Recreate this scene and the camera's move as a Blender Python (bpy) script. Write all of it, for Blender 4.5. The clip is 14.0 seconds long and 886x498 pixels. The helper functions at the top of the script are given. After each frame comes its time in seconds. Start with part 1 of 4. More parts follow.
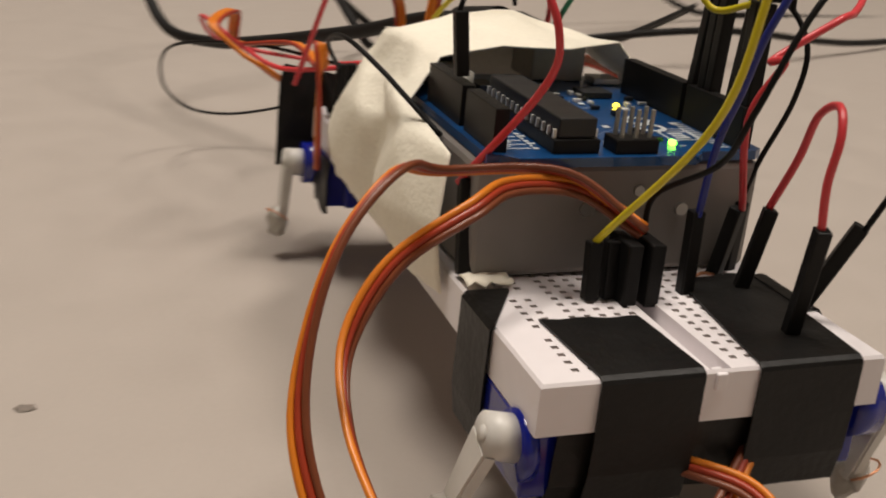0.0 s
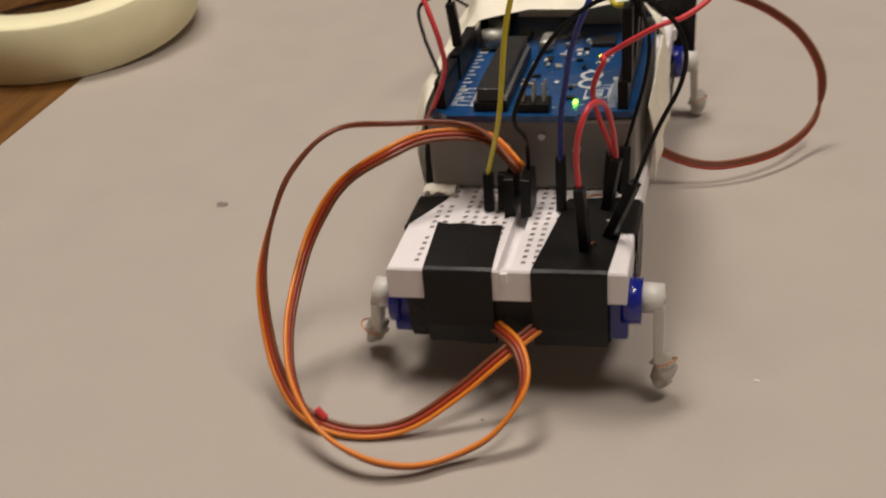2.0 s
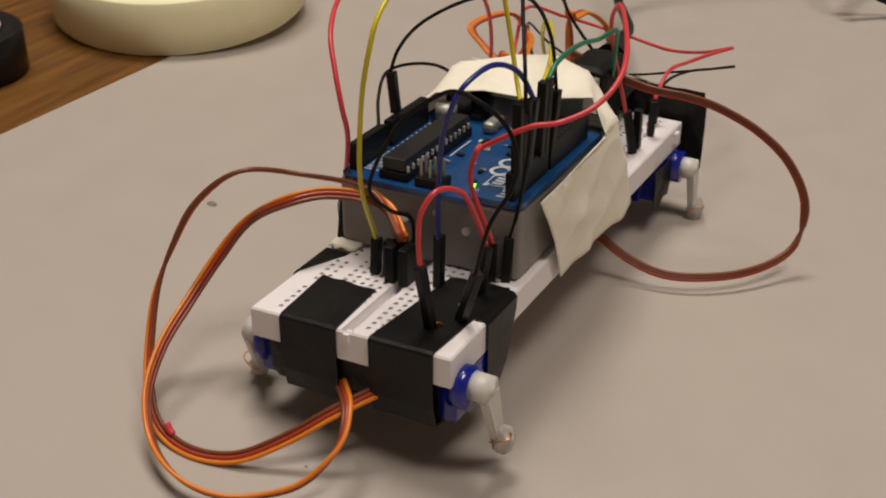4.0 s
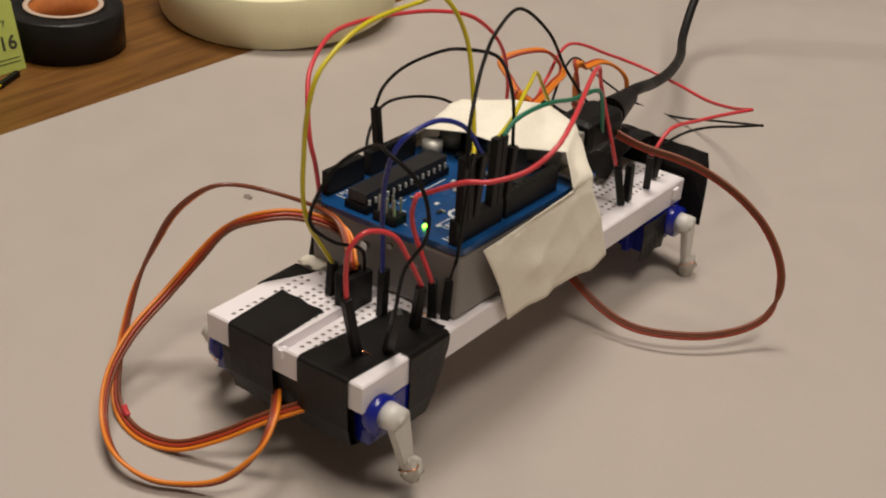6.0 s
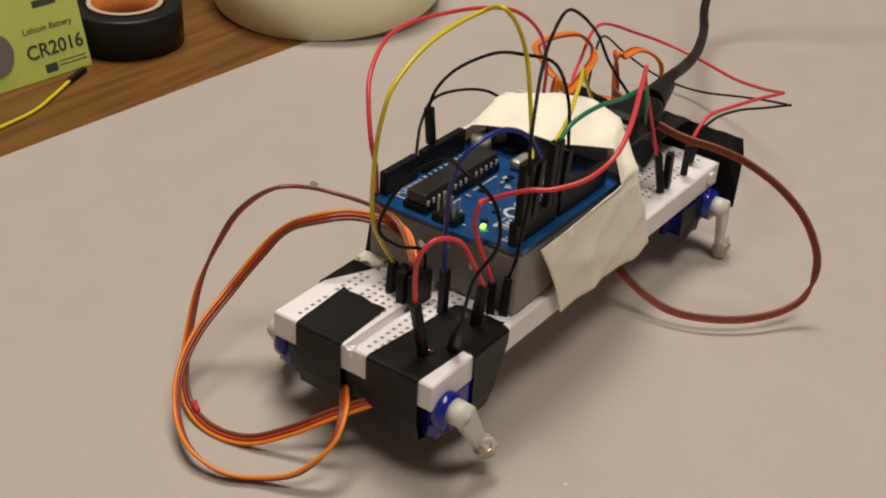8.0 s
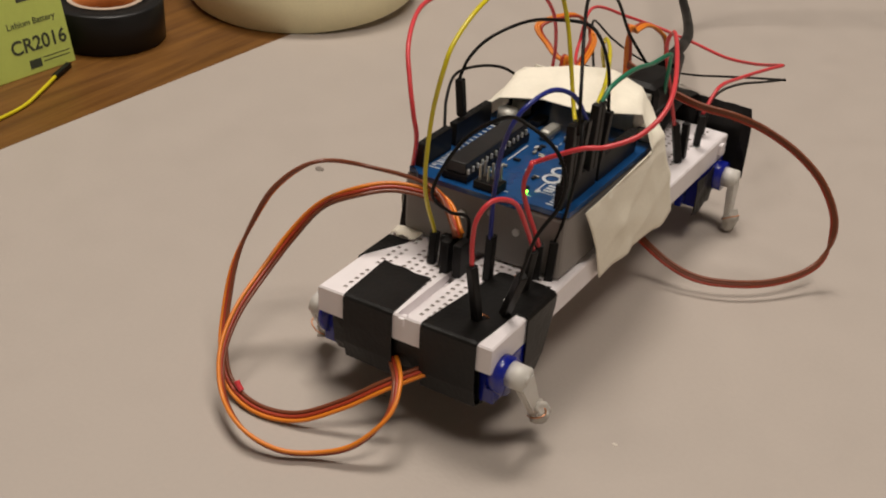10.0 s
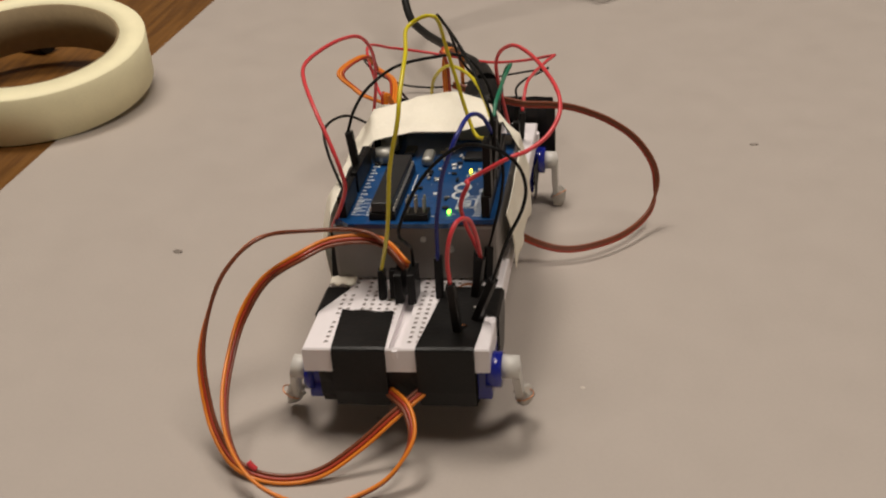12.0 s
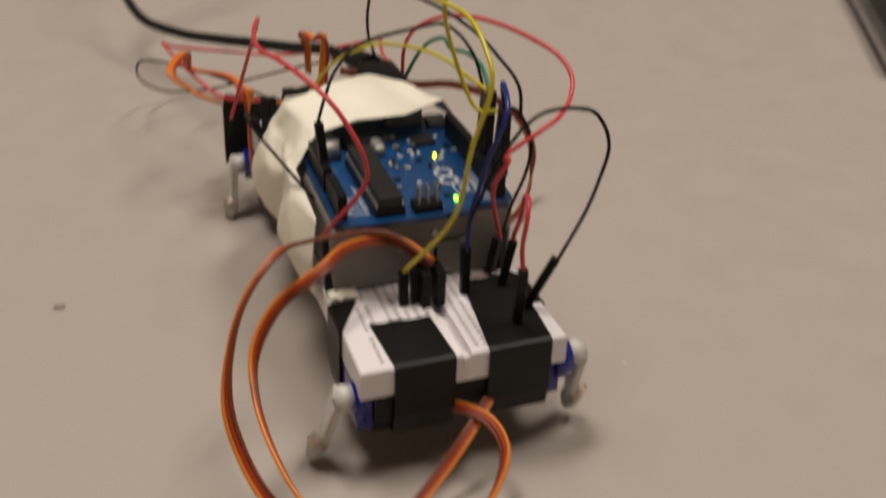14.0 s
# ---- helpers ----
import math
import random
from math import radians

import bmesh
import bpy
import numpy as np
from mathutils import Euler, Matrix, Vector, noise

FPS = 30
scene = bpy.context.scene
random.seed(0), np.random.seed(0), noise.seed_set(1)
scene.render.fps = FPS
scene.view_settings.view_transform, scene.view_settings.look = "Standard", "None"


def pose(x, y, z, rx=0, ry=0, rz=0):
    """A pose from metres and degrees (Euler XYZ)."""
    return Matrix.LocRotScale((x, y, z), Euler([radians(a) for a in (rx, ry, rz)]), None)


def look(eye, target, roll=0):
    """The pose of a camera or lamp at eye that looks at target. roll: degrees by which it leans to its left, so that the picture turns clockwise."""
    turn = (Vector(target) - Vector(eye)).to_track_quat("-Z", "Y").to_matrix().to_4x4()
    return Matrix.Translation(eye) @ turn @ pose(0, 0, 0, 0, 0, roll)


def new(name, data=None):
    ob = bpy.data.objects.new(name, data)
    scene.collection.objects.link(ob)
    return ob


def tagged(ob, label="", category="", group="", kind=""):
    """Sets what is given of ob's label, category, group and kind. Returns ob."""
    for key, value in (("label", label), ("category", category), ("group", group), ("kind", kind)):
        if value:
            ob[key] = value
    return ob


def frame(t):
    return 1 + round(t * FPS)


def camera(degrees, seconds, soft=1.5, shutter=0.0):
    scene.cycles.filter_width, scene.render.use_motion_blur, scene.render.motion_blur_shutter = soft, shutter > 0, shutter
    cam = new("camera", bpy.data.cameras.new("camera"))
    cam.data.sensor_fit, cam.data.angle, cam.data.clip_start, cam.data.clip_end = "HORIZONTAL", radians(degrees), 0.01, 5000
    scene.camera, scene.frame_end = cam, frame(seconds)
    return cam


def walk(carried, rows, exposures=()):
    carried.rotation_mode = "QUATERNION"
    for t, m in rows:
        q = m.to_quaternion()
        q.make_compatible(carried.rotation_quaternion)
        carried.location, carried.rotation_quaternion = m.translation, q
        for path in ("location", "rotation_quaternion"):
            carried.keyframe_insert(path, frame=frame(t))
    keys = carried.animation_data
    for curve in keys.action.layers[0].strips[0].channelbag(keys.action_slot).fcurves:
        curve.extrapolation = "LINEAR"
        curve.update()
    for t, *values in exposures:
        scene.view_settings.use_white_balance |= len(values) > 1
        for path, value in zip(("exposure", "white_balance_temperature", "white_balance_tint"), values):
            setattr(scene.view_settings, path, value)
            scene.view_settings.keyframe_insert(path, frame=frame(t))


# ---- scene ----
cam = camera(42, 14.0, soft=2.0, shutter=0.5)
PATH = [
    (0, (-0.10332, -0.10760, 0.10314), (-0.00162, 0.16274, 0.00481), 3.70),
    (0.5, (-0.07716, -0.14524, 0.13024), (-0.02980, 0.12423, 0.00745), -0.90),
    (1, (-0.03333, -0.17893, 0.14524), (-0.01891, 0.08766, 0.00307), -2.66),
    (1.5, (0.00046, -0.19402, 0.16100), (-0.02397, 0.06443, 0.01065), -4.58),
    (2, (0.03471, -0.20040, 0.17276), (-0.02382, 0.04991, 0.01810), -4.71),
    (2.5, (0.06681, -0.20464, 0.18025), (-0.02373, 0.02786, 0.01369), -5.63),
    (3, (0.08520, -0.18974, 0.18987), (0.00165, 0.04531, 0.02321), -3.00),
    (3.2, (0.08774, -0.18424, 0.18831), (0.00337, 0.05783, 0.03248), -1.38),
    (5.3, (0.15585, -0.15274, 0.19642), (0.00196, 0.05160, 0.03969), 3.14),
    (5.5, (0.15487, -0.14790, 0.20063), (0.00034, 0.05878, 0.04764), 2.82),
    (6, (0.16089, -0.16133, 0.21193), (0.01695, 0.04946, 0.05428), 4.97),
    (6.5, (0.16099, -0.17020, 0.22453), (0.01963, 0.03925, 0.06283), 4.54),
    (7, (0.15570, -0.17614, 0.22684), (0.01051, 0.02853, 0.06243), 4.49),
    (7.5, (0.15742, -0.17742, 0.22321), (0.01178, 0.02841, 0.06065), 4.06),
    (8, (0.15879, -0.18365, 0.22083), (0.01218, 0.02207, 0.05901), 3.30),
    (8.5, (0.15312, -0.19355, 0.21476), (0.01071, 0.01548, 0.05344), 3.58),
    (8.7, (0.14818, -0.20054, 0.21006), (0.00912, 0.01687, 0.05710), 4.97),
    (11, (0.12119, -0.21626, 0.20821), (0.00319, 0.00981, 0.05021), 0.39),
    (11.4, (0.08990, -0.23513, 0.21649), (0.00826, 0.01485, 0.07212), -1.33),
    (11.5, (0.08822, -0.24313, 0.22349), (0.01328, 0.00732, 0.07632), -2.42),
    (12, (0.06397, -0.27286, 0.22324), (0.01981, -0.01655, 0.07373), -3.06),
    (12.5, (0.04999, -0.28111, 0.22387), (0.01508, -0.02795, 0.06674), -2.09),
    (13, (0.02813, -0.26902, 0.22449), (0.00397, -0.01442, 0.06766), -1.68),
    (13.2, (0.00683, -0.26211, 0.22116), (-0.00875, -0.00697, 0.06413), -3.11),
    (13.5, (-0.03345, -0.25355, 0.21159), (-0.01545, -0.00038, 0.05164), -3.35),
    (13.6, (-0.04551, -0.25042, 0.20798), (-0.01894, 0.00122, 0.04683), -2.67),
    (13.8, (-0.07089, -0.23880, 0.20563), (-0.01037, 0.00742, 0.04528), 0.25),
    (14, (-0.08884, -0.23146, 0.20026), (-0.00631, 0.01661, 0.05313), 1.81),
]
ROBOT_PATH = [
    (0, -0.01339, 0.01931, 0.00148, 0.88, 1.72, -2.70),
    (0.5, -0.00953, 0.01724, 0.00093, 0.59, 0.73, -4.13),
    (1, -0.00396, 0.01229, 0.00031, 0.17, 0.07, -5.35),
    (1.5, -0.00370, 0.01321, 0.00049, 0.72, 0.76, -3.94),
    (2, -0.00212, 0.01460, -0.00038, 0.13, -0.11, -2.47),
    (2.5, -0.00054, 0.01385, -0.00007, -0.33, -0.43, -2.38),
    (3, -0.00050, 0.01470, 0.00024, -0.98, -1.06, -3.53),
    (3.2, -0.00010, 0.01483, -0.00000, -1.09, -1.34, -3.13),
    (5.3, -0.00499, 0.01357, -0.00031, -1.83, -3.81, -0.60),
    (5.5, -0.00645, 0.01496, 0.00022, -2.00, -4.04, -0.99),
    (6, -0.00096, 0.00848, -0.00026, -0.94, -2.15, -1.24),
    (6.5, 0.00144, 0.00197, 0.00008, 0.00, -0.12, -0.55),
    (7, -0.00047, -0.00005, 0.00009, 0.10, -0.13, 0.17),
    (7.5, -0.00009, -0.00039, -0.00047, 0.07, -0.09, 0.08),
    (8, 0.00024, -0.00098, -0.00094, 0.04, 0.02, 0.13),
    (8.5, -0.00048, -0.00046, 0.00022, 0.06, 0.15, 0.23),
    (8.7, -0.00053, -0.00030, 0.00071, -0.08, 0.48, -0.00),
    (11, 0.00331, -0.00473, -0.00093, -0.14, -0.86, 0.43),
    (11.4, 0.00134, -0.00562, -0.00080, -0.62, -0.67, -0.67),
    (11.5, 0.00231, -0.00561, -0.00075, -0.55, -0.61, -0.94),
    (12, 0.00268, -0.00738, -0.00058, -0.34, -0.47, -0.50),
    (12.5, 0.00346, -0.00840, -0.00037, -0.13, -0.38, -0.55),
    (13, 0.00421, -0.00734, 0.00007, 0.29, -1.02, -1.15),
    (13.2, 0.00219, -0.00637, 0.00004, 0.08, -0.27, -0.48),
    (13.5, -0.00308, -0.00747, -0.00041, -0.53, 0.42, -0.86),
    (13.6, -0.00410, -0.00645, -0.00043, -0.68, 0.70, -0.82),
    (13.8, -0.00729, -0.00488, 0.00005, -0.35, 0.69, -0.12),
    (14, -0.00691, -0.00605, -0.00026, -0.43, 0.47, 0.18),
]
LEG_SWINGS = [
    ("front_right", 1, 0.0058, [(0, 16), (0.5, 16), (1, 12), (1.5, 4), (2, -6), (2.5, 9), (3, 20), (3.2, 20), (5.3, 12), (5.5, 13), (6, 14), (6.5, 29), (8.7, 29), (11.4, 27), (13, 29), (13.2, 32), (13.5, 28), (13.8, 22), (14, 14)]),
    ("front_left", -1, 0.0058, [(0, 17), (0.5, 18), (1, 22), (1.5, 19), (2, 22), (3, 21), (5.3, 25), (8.7, 27), (11.4, 29), (12.5, 17), (13, 10), (13.5, 12), (14, 14)]),
    ("rear_right", 1, 0.1585, [(0, 8), (2, 7), (2.5, 11), (3.2, 10), (5.5, 5), (7.5, 5), (8.7, 3), (11.4, -7), (12.5, -4), (14, -4)]),
    ("rear_left", -1, 0.1585, [(0, -6), (7, -2), (13.2, 2), (13.6, 2), (13.8, -9), (14, -12)]),
]
walk(cam, [(t, look(eye, target, roll)) for t, eye, target, roll in PATH],
     exposures=[(0, -0.05), (0.5, 0.03), (1, 0.03), (1.5, -0.05), (2, -0.18), (3, -0.27), (5.5, -0.17), (7.5, -0.12), (8.7, -0.1), (11, -0.22), (11.5, -0.22), (12.5, -0.3), (13.5, -0.34), (14, -0.32)])

# ---- light ----
world = bpy.data.worlds.new("world")
scene.world = world
world.use_nodes = True
world.node_tree.nodes["Background"].inputs["Color"].default_value = (1.0, 0.9, 0.78, 1)
world.node_tree.nodes["Background"].inputs["Strength"].default_value = 0.02


def area_lamp(name, eye, target, sx, sy, power, colour):
    data = bpy.data.lights.new(name, "AREA")
    data.shape, data.size, data.size_y, data.energy, data.color = "RECTANGLE", sx, sy, power, colour
    ob = new(name, data)
    ob.matrix_world = look(eye, target)
    return ob


area_lamp("ceiling_lamp_light", (-0.45, 0.45, 2.33), (-0.44, 0.44, 0), 0.90, 0.45, 43.5, (1.0, 0.906, 0.808))
area_lamp("ceiling_lamp_light", (0.75, -0.20, 2.33), (0.74, -0.19, 0), 0.90, 0.45, 32, (1.0, 0.906, 0.808))


# ---- materials ----
def material(name, colour, rough=0.5, metal=0.0, spread=0.12, grain=400.0, bump=0.0, coat=0.0, stain=0.0, glow=0.0, through_light=0.0, shine=0.5):
    """A surface with variation at two scales, in metres of the real thing."""
    m = bpy.data.materials.new(name)
    m.use_nodes = True
    nt = m.node_tree
    b = nt.nodes["Principled BSDF"]
    co = nt.nodes.new("ShaderNodeTexCoord")
    fine = nt.nodes.new("ShaderNodeTexNoise")
    fine.inputs["Scale"].default_value, fine.inputs["Detail"].default_value = grain, 5
    coarse = nt.nodes.new("ShaderNodeTexNoise")
    coarse.inputs["Scale"].default_value, coarse.inputs["Detail"].default_value = grain / 14, 3
    nt.links.new(co.outputs["Object"], fine.inputs["Vector"])
    nt.links.new(co.outputs["Object"], coarse.inputs["Vector"])
    add = nt.nodes.new("ShaderNodeMath")
    add.operation = "ADD"
    nt.links.new(fine.outputs["Fac"], add.inputs[0])
    nt.links.new(coarse.outputs["Fac"], add.inputs[1])
    ramp = nt.nodes.new("ShaderNodeMapRange")
    ramp.inputs["From Min"].default_value, ramp.inputs["From Max"].default_value = 0.6, 1.4
    ramp.inputs["To Min"].default_value, ramp.inputs["To Max"].default_value = 1 - spread, 1 + spread
    nt.links.new(add.outputs[0], ramp.inputs["Value"])
    mul = nt.nodes.new("ShaderNodeVectorMath")
    mul.operation = "SCALE"
    mul.inputs[0].default_value = colour
    nt.links.new(ramp.outputs[0], mul.inputs["Scale"])
    nt.links.new(mul.outputs[0], b.inputs["Base Color"])
    rr = nt.nodes.new("ShaderNodeMapRange")
    rr.inputs["From Min"].default_value, rr.inputs["From Max"].default_value = 0.3, 0.7
    rr.inputs["To Min"].default_value, rr.inputs["To Max"].default_value = max(rough - 0.08, 0.03), min(rough + 0.08, 1)
    nt.links.new(coarse.outputs["Fac"], rr.inputs["Value"])
    nt.links.new(rr.outputs[0], b.inputs["Roughness"])
    b.inputs["Metallic"].default_value = metal
    b.inputs["Specular IOR Level"].default_value = shine
    b.inputs["Coat Weight"].default_value = coat
    if through_light:
        b.inputs["Subsurface Weight"].default_value = through_light
        b.inputs["Subsurface Radius"].default_value = (0.002, 0.002, 0.0018)
    if bump:
        bn = nt.nodes.new("ShaderNodeBump")
        bn.inputs["Strength"].default_value, bn.inputs["Distance"].default_value = 0.6, bump
        nt.links.new(fine.outputs["Fac"], bn.inputs["Height"])
        nt.links.new(bn.outputs[0], b.inputs["Normal"])
    if glow:
        b.inputs["Emission Color"].default_value = (*colour, 1)
        b.inputs["Emission Strength"].default_value = glow
    return m


def wood_material():
    m = material("oak_veneer", (0.2, 0.1, 0.042), 0.45, grain=260, bump=0.0002, shine=0.3)
    nt = m.node_tree
    co = nt.nodes["Texture Coordinate"]
    mp = nt.nodes.new("ShaderNodeMapping")
    mp.inputs["Scale"].default_value = (42, 2.4, 42)
    mp.inputs["Rotation"].default_value = (0, 0, 0.6)
    nt.links.new(co.outputs["Object"], mp.inputs["Vector"])
    n = nt.nodes.new("ShaderNodeTexNoise")
    n.inputs["Scale"].default_value, n.inputs["Detail"].default_value, n.inputs["Distortion"].default_value = 6.0, 10, 0.8
    nt.links.new(mp.outputs[0], n.inputs["Vector"])
    mix = nt.nodes.new("ShaderNodeMix")
    mix.data_type = "RGBA"
    mix.inputs["A"].default_value, mix.inputs["B"].default_value = (0.100, 0.040, 0.0075, 1), (0.192, 0.084, 0.0170, 1)
    rm = nt.nodes.new("ShaderNodeMapRange")
    rm.inputs["From Min"].default_value, rm.inputs["From Max"].default_value = 0.32, 0.68
    nt.links.new(n.outputs["Fac"], rm.inputs["Value"])
    nt.links.new(rm.outputs[0], mix.inputs["Factor"])
    nt.links.new(mix.outputs["Result"], nt.nodes["Principled BSDF"].inputs["Base Color"])
    return m


WOOD = wood_material()
PAPER = material("grey_mat", (0.405, 0.356, 0.316), 0.62, spread=0.022, grain=700, bump=0.00012)
WHITE = material("white_abs", (0.82, 0.775, 0.79), 0.42, spread=0.03, grain=300)
# grey that puts the shade of deep sockets into the colour
PIT_SHADE = material("socket_shade", (0.44, 0.39, 0.38), 0.6)
BLACK_TAPE = material("black_cloth_tape", (0.0062, 0.0056, 0.0052), 0.44, spread=0.3, grain=700, bump=0.0002, shine=0.28)
BLACK = material("black_plastic", (0.0075, 0.007, 0.0068), 0.42, spread=0.2, grain=500, shine=0.18)
CHIP = material("chip_epoxy", (0.012, 0.0115, 0.012), 0.45, spread=0.15, grain=900, bump=0.00005)
BLUE_PCB = material("blue_pcb", (0.006, 0.058, 0.185), 0.3, spread=0.2, grain=350, coat=0.4)
SERVO_BLUE = material("blue_translucent_plastic", (0.006, 0.014, 0.24), 0.2, spread=0.1, grain=300, coat=0.3)
HORN = material("milky_nylon", (0.62, 0.6, 0.56), 0.4, spread=0.06, grain=300, through_light=0.4)
GLUE = material("cloudy_hot_glue", (0.55, 0.52, 0.47), 0.25, spread=0.1, grain=400, through_light=0.6)
GLUE.node_tree.nodes["Principled BSDF"].inputs["Transmission Weight"].default_value = 0.15
MASK = material("cream_masking_tape", (0.88, 0.83, 0.70), 0.6, spread=0.05, grain=900, bump=0.0003)
MASK_SIDE = material("masking_roll_side", (0.87, 0.81, 0.54), 0.65, spread=0.05, grain=1200, bump=0.0001)
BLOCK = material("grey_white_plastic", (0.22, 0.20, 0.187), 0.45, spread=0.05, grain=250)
METAL = material("tin_metal", (0.6, 0.58, 0.55), 0.42, metal=1.0, spread=0.08, grain=600)
DULL_METAL = material("dull_tin", (0.42, 0.41, 0.37), 0.55, metal=0.8, spread=0.12, grain=500)
TIN = material("bright_tin", (0.8, 0.78, 0.74), 0.35, metal=0.35, spread=0.05, grain=600)
COPPER = material("bare_copper", (0.75, 0.36, 0.2), 0.3, metal=1.0, spread=0.08, grain=600)
SILK = material("white_silkscreen", (0.55, 0.58, 0.6), 0.5, spread=0.05)
RED = material("red_wire", (0.62, 0.045, 0.055), 0.35, spread=0.1, grain=300)
YELLOW = material("yellow_wire", (0.62, 0.52, 0.012), 0.35, spread=0.1, grain=300)
GREEN = material("green_wire", (0.008, 0.16, 0.085), 0.35, spread=0.1, grain=300)
BLUE_WIRE = material("blue_wire", (0.01, 0.02, 0.2), 0.35, spread=0.1, grain=300)
BLACK_WIRE = material("black_wire", (0.006, 0.0057, 0.0057), 0.5, spread=0.15, grain=300, shine=0.15)
ORANGE = material("orange_wire", (0.7, 0.205, 0.014), 0.4, spread=0.1, grain=300)
RIB_RED = material("red_strand", (0.36, 0.04, 0.014), 0.4, spread=0.1, grain=300)
BROWN = material("brown_strand", (0.185, 0.048, 0.018), 0.4, spread=0.15, grain=300)
USB = material("black_rubber_cable", (0.0095, 0.0085, 0.008), 0.55, spread=0.15, grain=500, shine=0.2)
LED_ON = material("green_light", (0.22, 1.0, 0.04), 0.4, glow=9.0)
LED_L = material("yellow_light", (1.0, 0.8, 0.03), 0.4, glow=8.0)
KRAFT = material("orange_brown_core", (0.48, 0.15, 0.03), 0.7, spread=0.2, grain=300, bump=0.0001)
CORE_BEIGE = material("beige_card_core", (0.25, 0.185, 0.10), 0.75, spread=0.15, grain=300)
TAPE_EDGE = material("black_tape_side", (0.006, 0.0057, 0.0058), 0.42, spread=0.25, grain=1500, bump=0.0001, shine=0.35)
CORE_EDGE = material("pale_core_rim", (0.55, 0.42, 0.32), 0.6)
RED_GRIP = material("orange_red_plastic", (0.7, 0.09, 0.03), 0.4, spread=0.08, grain=300)
LIME = material("lime_green_card", (0.56, 0.66, 0.15), 0.4, spread=0.05, grain=300)
INK = material("dark_print", (0.05, 0.06, 0.04), 0.5)
PLASTER = material("painted_wall", (0.46, 0.42, 0.37), 0.8, spread=0.04, grain=30)
CARPET = material("carpet", (0.12, 0.1, 0.09), 0.95, spread=0.25, grain=200, bump=0.002)
SILVER = material("brushed_silver", (0.35, 0.35, 0.36), 0.35, metal=1.0, spread=0.05, grain=500)
SCREEN = material("dark_glass", (0.015, 0.015, 0.018), 0.08)
SPECK = material("dark_crumb", (0.2, 0.17, 0.145), 0.9)
SPECK_PALE = material("grey_crumb", (0.27, 0.235, 0.205), 0.9)
PALE = material("pale_crumb", (0.62, 0.57, 0.5), 0.9)


# ---- mesh tools ----
def lift(x, y):
    """The board is slightly twisted: its front right corner stands highest."""
    return 0.0023 * min(1, max(0, (x + 0.0275) / 0.055)) * min(1, max(0, 1 - y / 0.165))


def part(name, bm, mat, parent=None, label="", smooth=False, twisted=False):
    if twisted:
        for v in bm.verts:
            v.co.z += lift(v.co.x, v.co.y)
    me = bpy.data.meshes.new(name)
    bm.to_mesh(me)
    bm.free()
    if smooth:
        for p in me.polygons:
            p.use_smooth = True
    for mm in mat if isinstance(mat, (list, tuple)) else [mat]:
        me.materials.append(mm)
    ob = new(name, me)
    if parent:
        ob.parent = parent
    return tagged(ob, label)


def empty(name, parent=None):
    ob = new(name)
    ob.empty_display_size = 0.01
    if parent:
        ob.parent = parent
    return ob


def box(bm, x0, x1, y0, y1, z0, z1, bevel=0.0, turn=None, seg=2):
    m = Matrix.Translation(((x0 + x1) / 2, (y0 + y1) / 2, (z0 + z1) / 2)) @ Matrix.Diagonal((x1 - x0, y1 - y0, z1 - z0, 1))
    if turn:
        m = turn @ m
    vs = bmesh.ops.create_cube(bm, size=1, matrix=m)["verts"]
    if bevel:
        es = list({e for v in vs for e in v.link_edges})
        bmesh.ops.bevel(bm, geom=es, offset=bevel, segments=seg, affect="EDGES", profile=0.5)
    return bm


def cyl(bm, a, b, r0, r1=None, seg=24):
    a, b = Vector(a), Vector(b)
    d = b - a
    m = Matrix.Translation((a + b) / 2) @ d.to_track_quat("Z", "Y").to_matrix().to_4x4()
    bmesh.ops.create_cone(bm, cap_ends=True, segments=seg, radius1=r0, radius2=r0 if r1 is None else r1, depth=d.length, matrix=m)
    return bm


def spline(pts, n=9):
    """A smooth line through the given places."""
    p = [Vector(q) for q in pts]
    p = [p[0] * 2 - p[1]] + p + [p[-1] * 2 - p[-2]]
    out = []
    for i in range(1, len(p) - 2):
        a, b, c, d = p[i - 1:i + 3]
        for k in range(n):
            t = k / n
            out.append(0.5 * (2 * b + (c - a) * t + (2 * a - 5 * b + 4 * c - d) * t * t + (3 * b - a - 3 * c + d) * t ** 3))
    out.append(p[-2])
    return out


def sweep(bm, line, r, sides=8, flat=None):
    """A tube along a line. flat: (width, thickness) for an oval."""
    rings, normal = [], None
    for i, q in enumerate(line):
        d = (line[min(i + 1, len(line) - 1)] - line[max(i - 1, 0)]).normalized()
        if normal is None:
            normal = d.orthogonal().normalized()
        normal = (normal - d * normal.dot(d)).normalized()
        side = d.cross(normal)
        rings.append([bm.verts.new(q + (normal * math.cos(a) + side * math.sin(a)) * r) for a in (k * math.tau / sides for k in range(sides))])
    for a, b in zip(rings, rings[1:]):
        for k in range(sides):
            bm.faces.new((a[k], a[(k + 1) % sides], b[(k + 1) % sides], b[k])).smooth = True
    bm.faces.new(rings[0][::-1])
    bm.faces.new(rings[-1])
    return bm


def lathe(bm, profile, seg=72, centre=(0, 0, 0)):
    """A closed ring turned from (radius, height) pairs."""
    c = Vector(centre)
    rings = [[bm.verts.new(c + Vector((r * math.cos(a), r * math.sin(a), z))) for r, z in profile] for a in (k * math.tau / seg for k in range(seg))]
    n = len(profile)
    faces = []
    for i in range(seg):
        a, b = rings[i], rings[(i + 1) % seg]
        for k in range(n):
            faces.append(bm.faces.new((a[k], b[k], b[(k + 1) % n], a[(k + 1) % n])))
    return faces


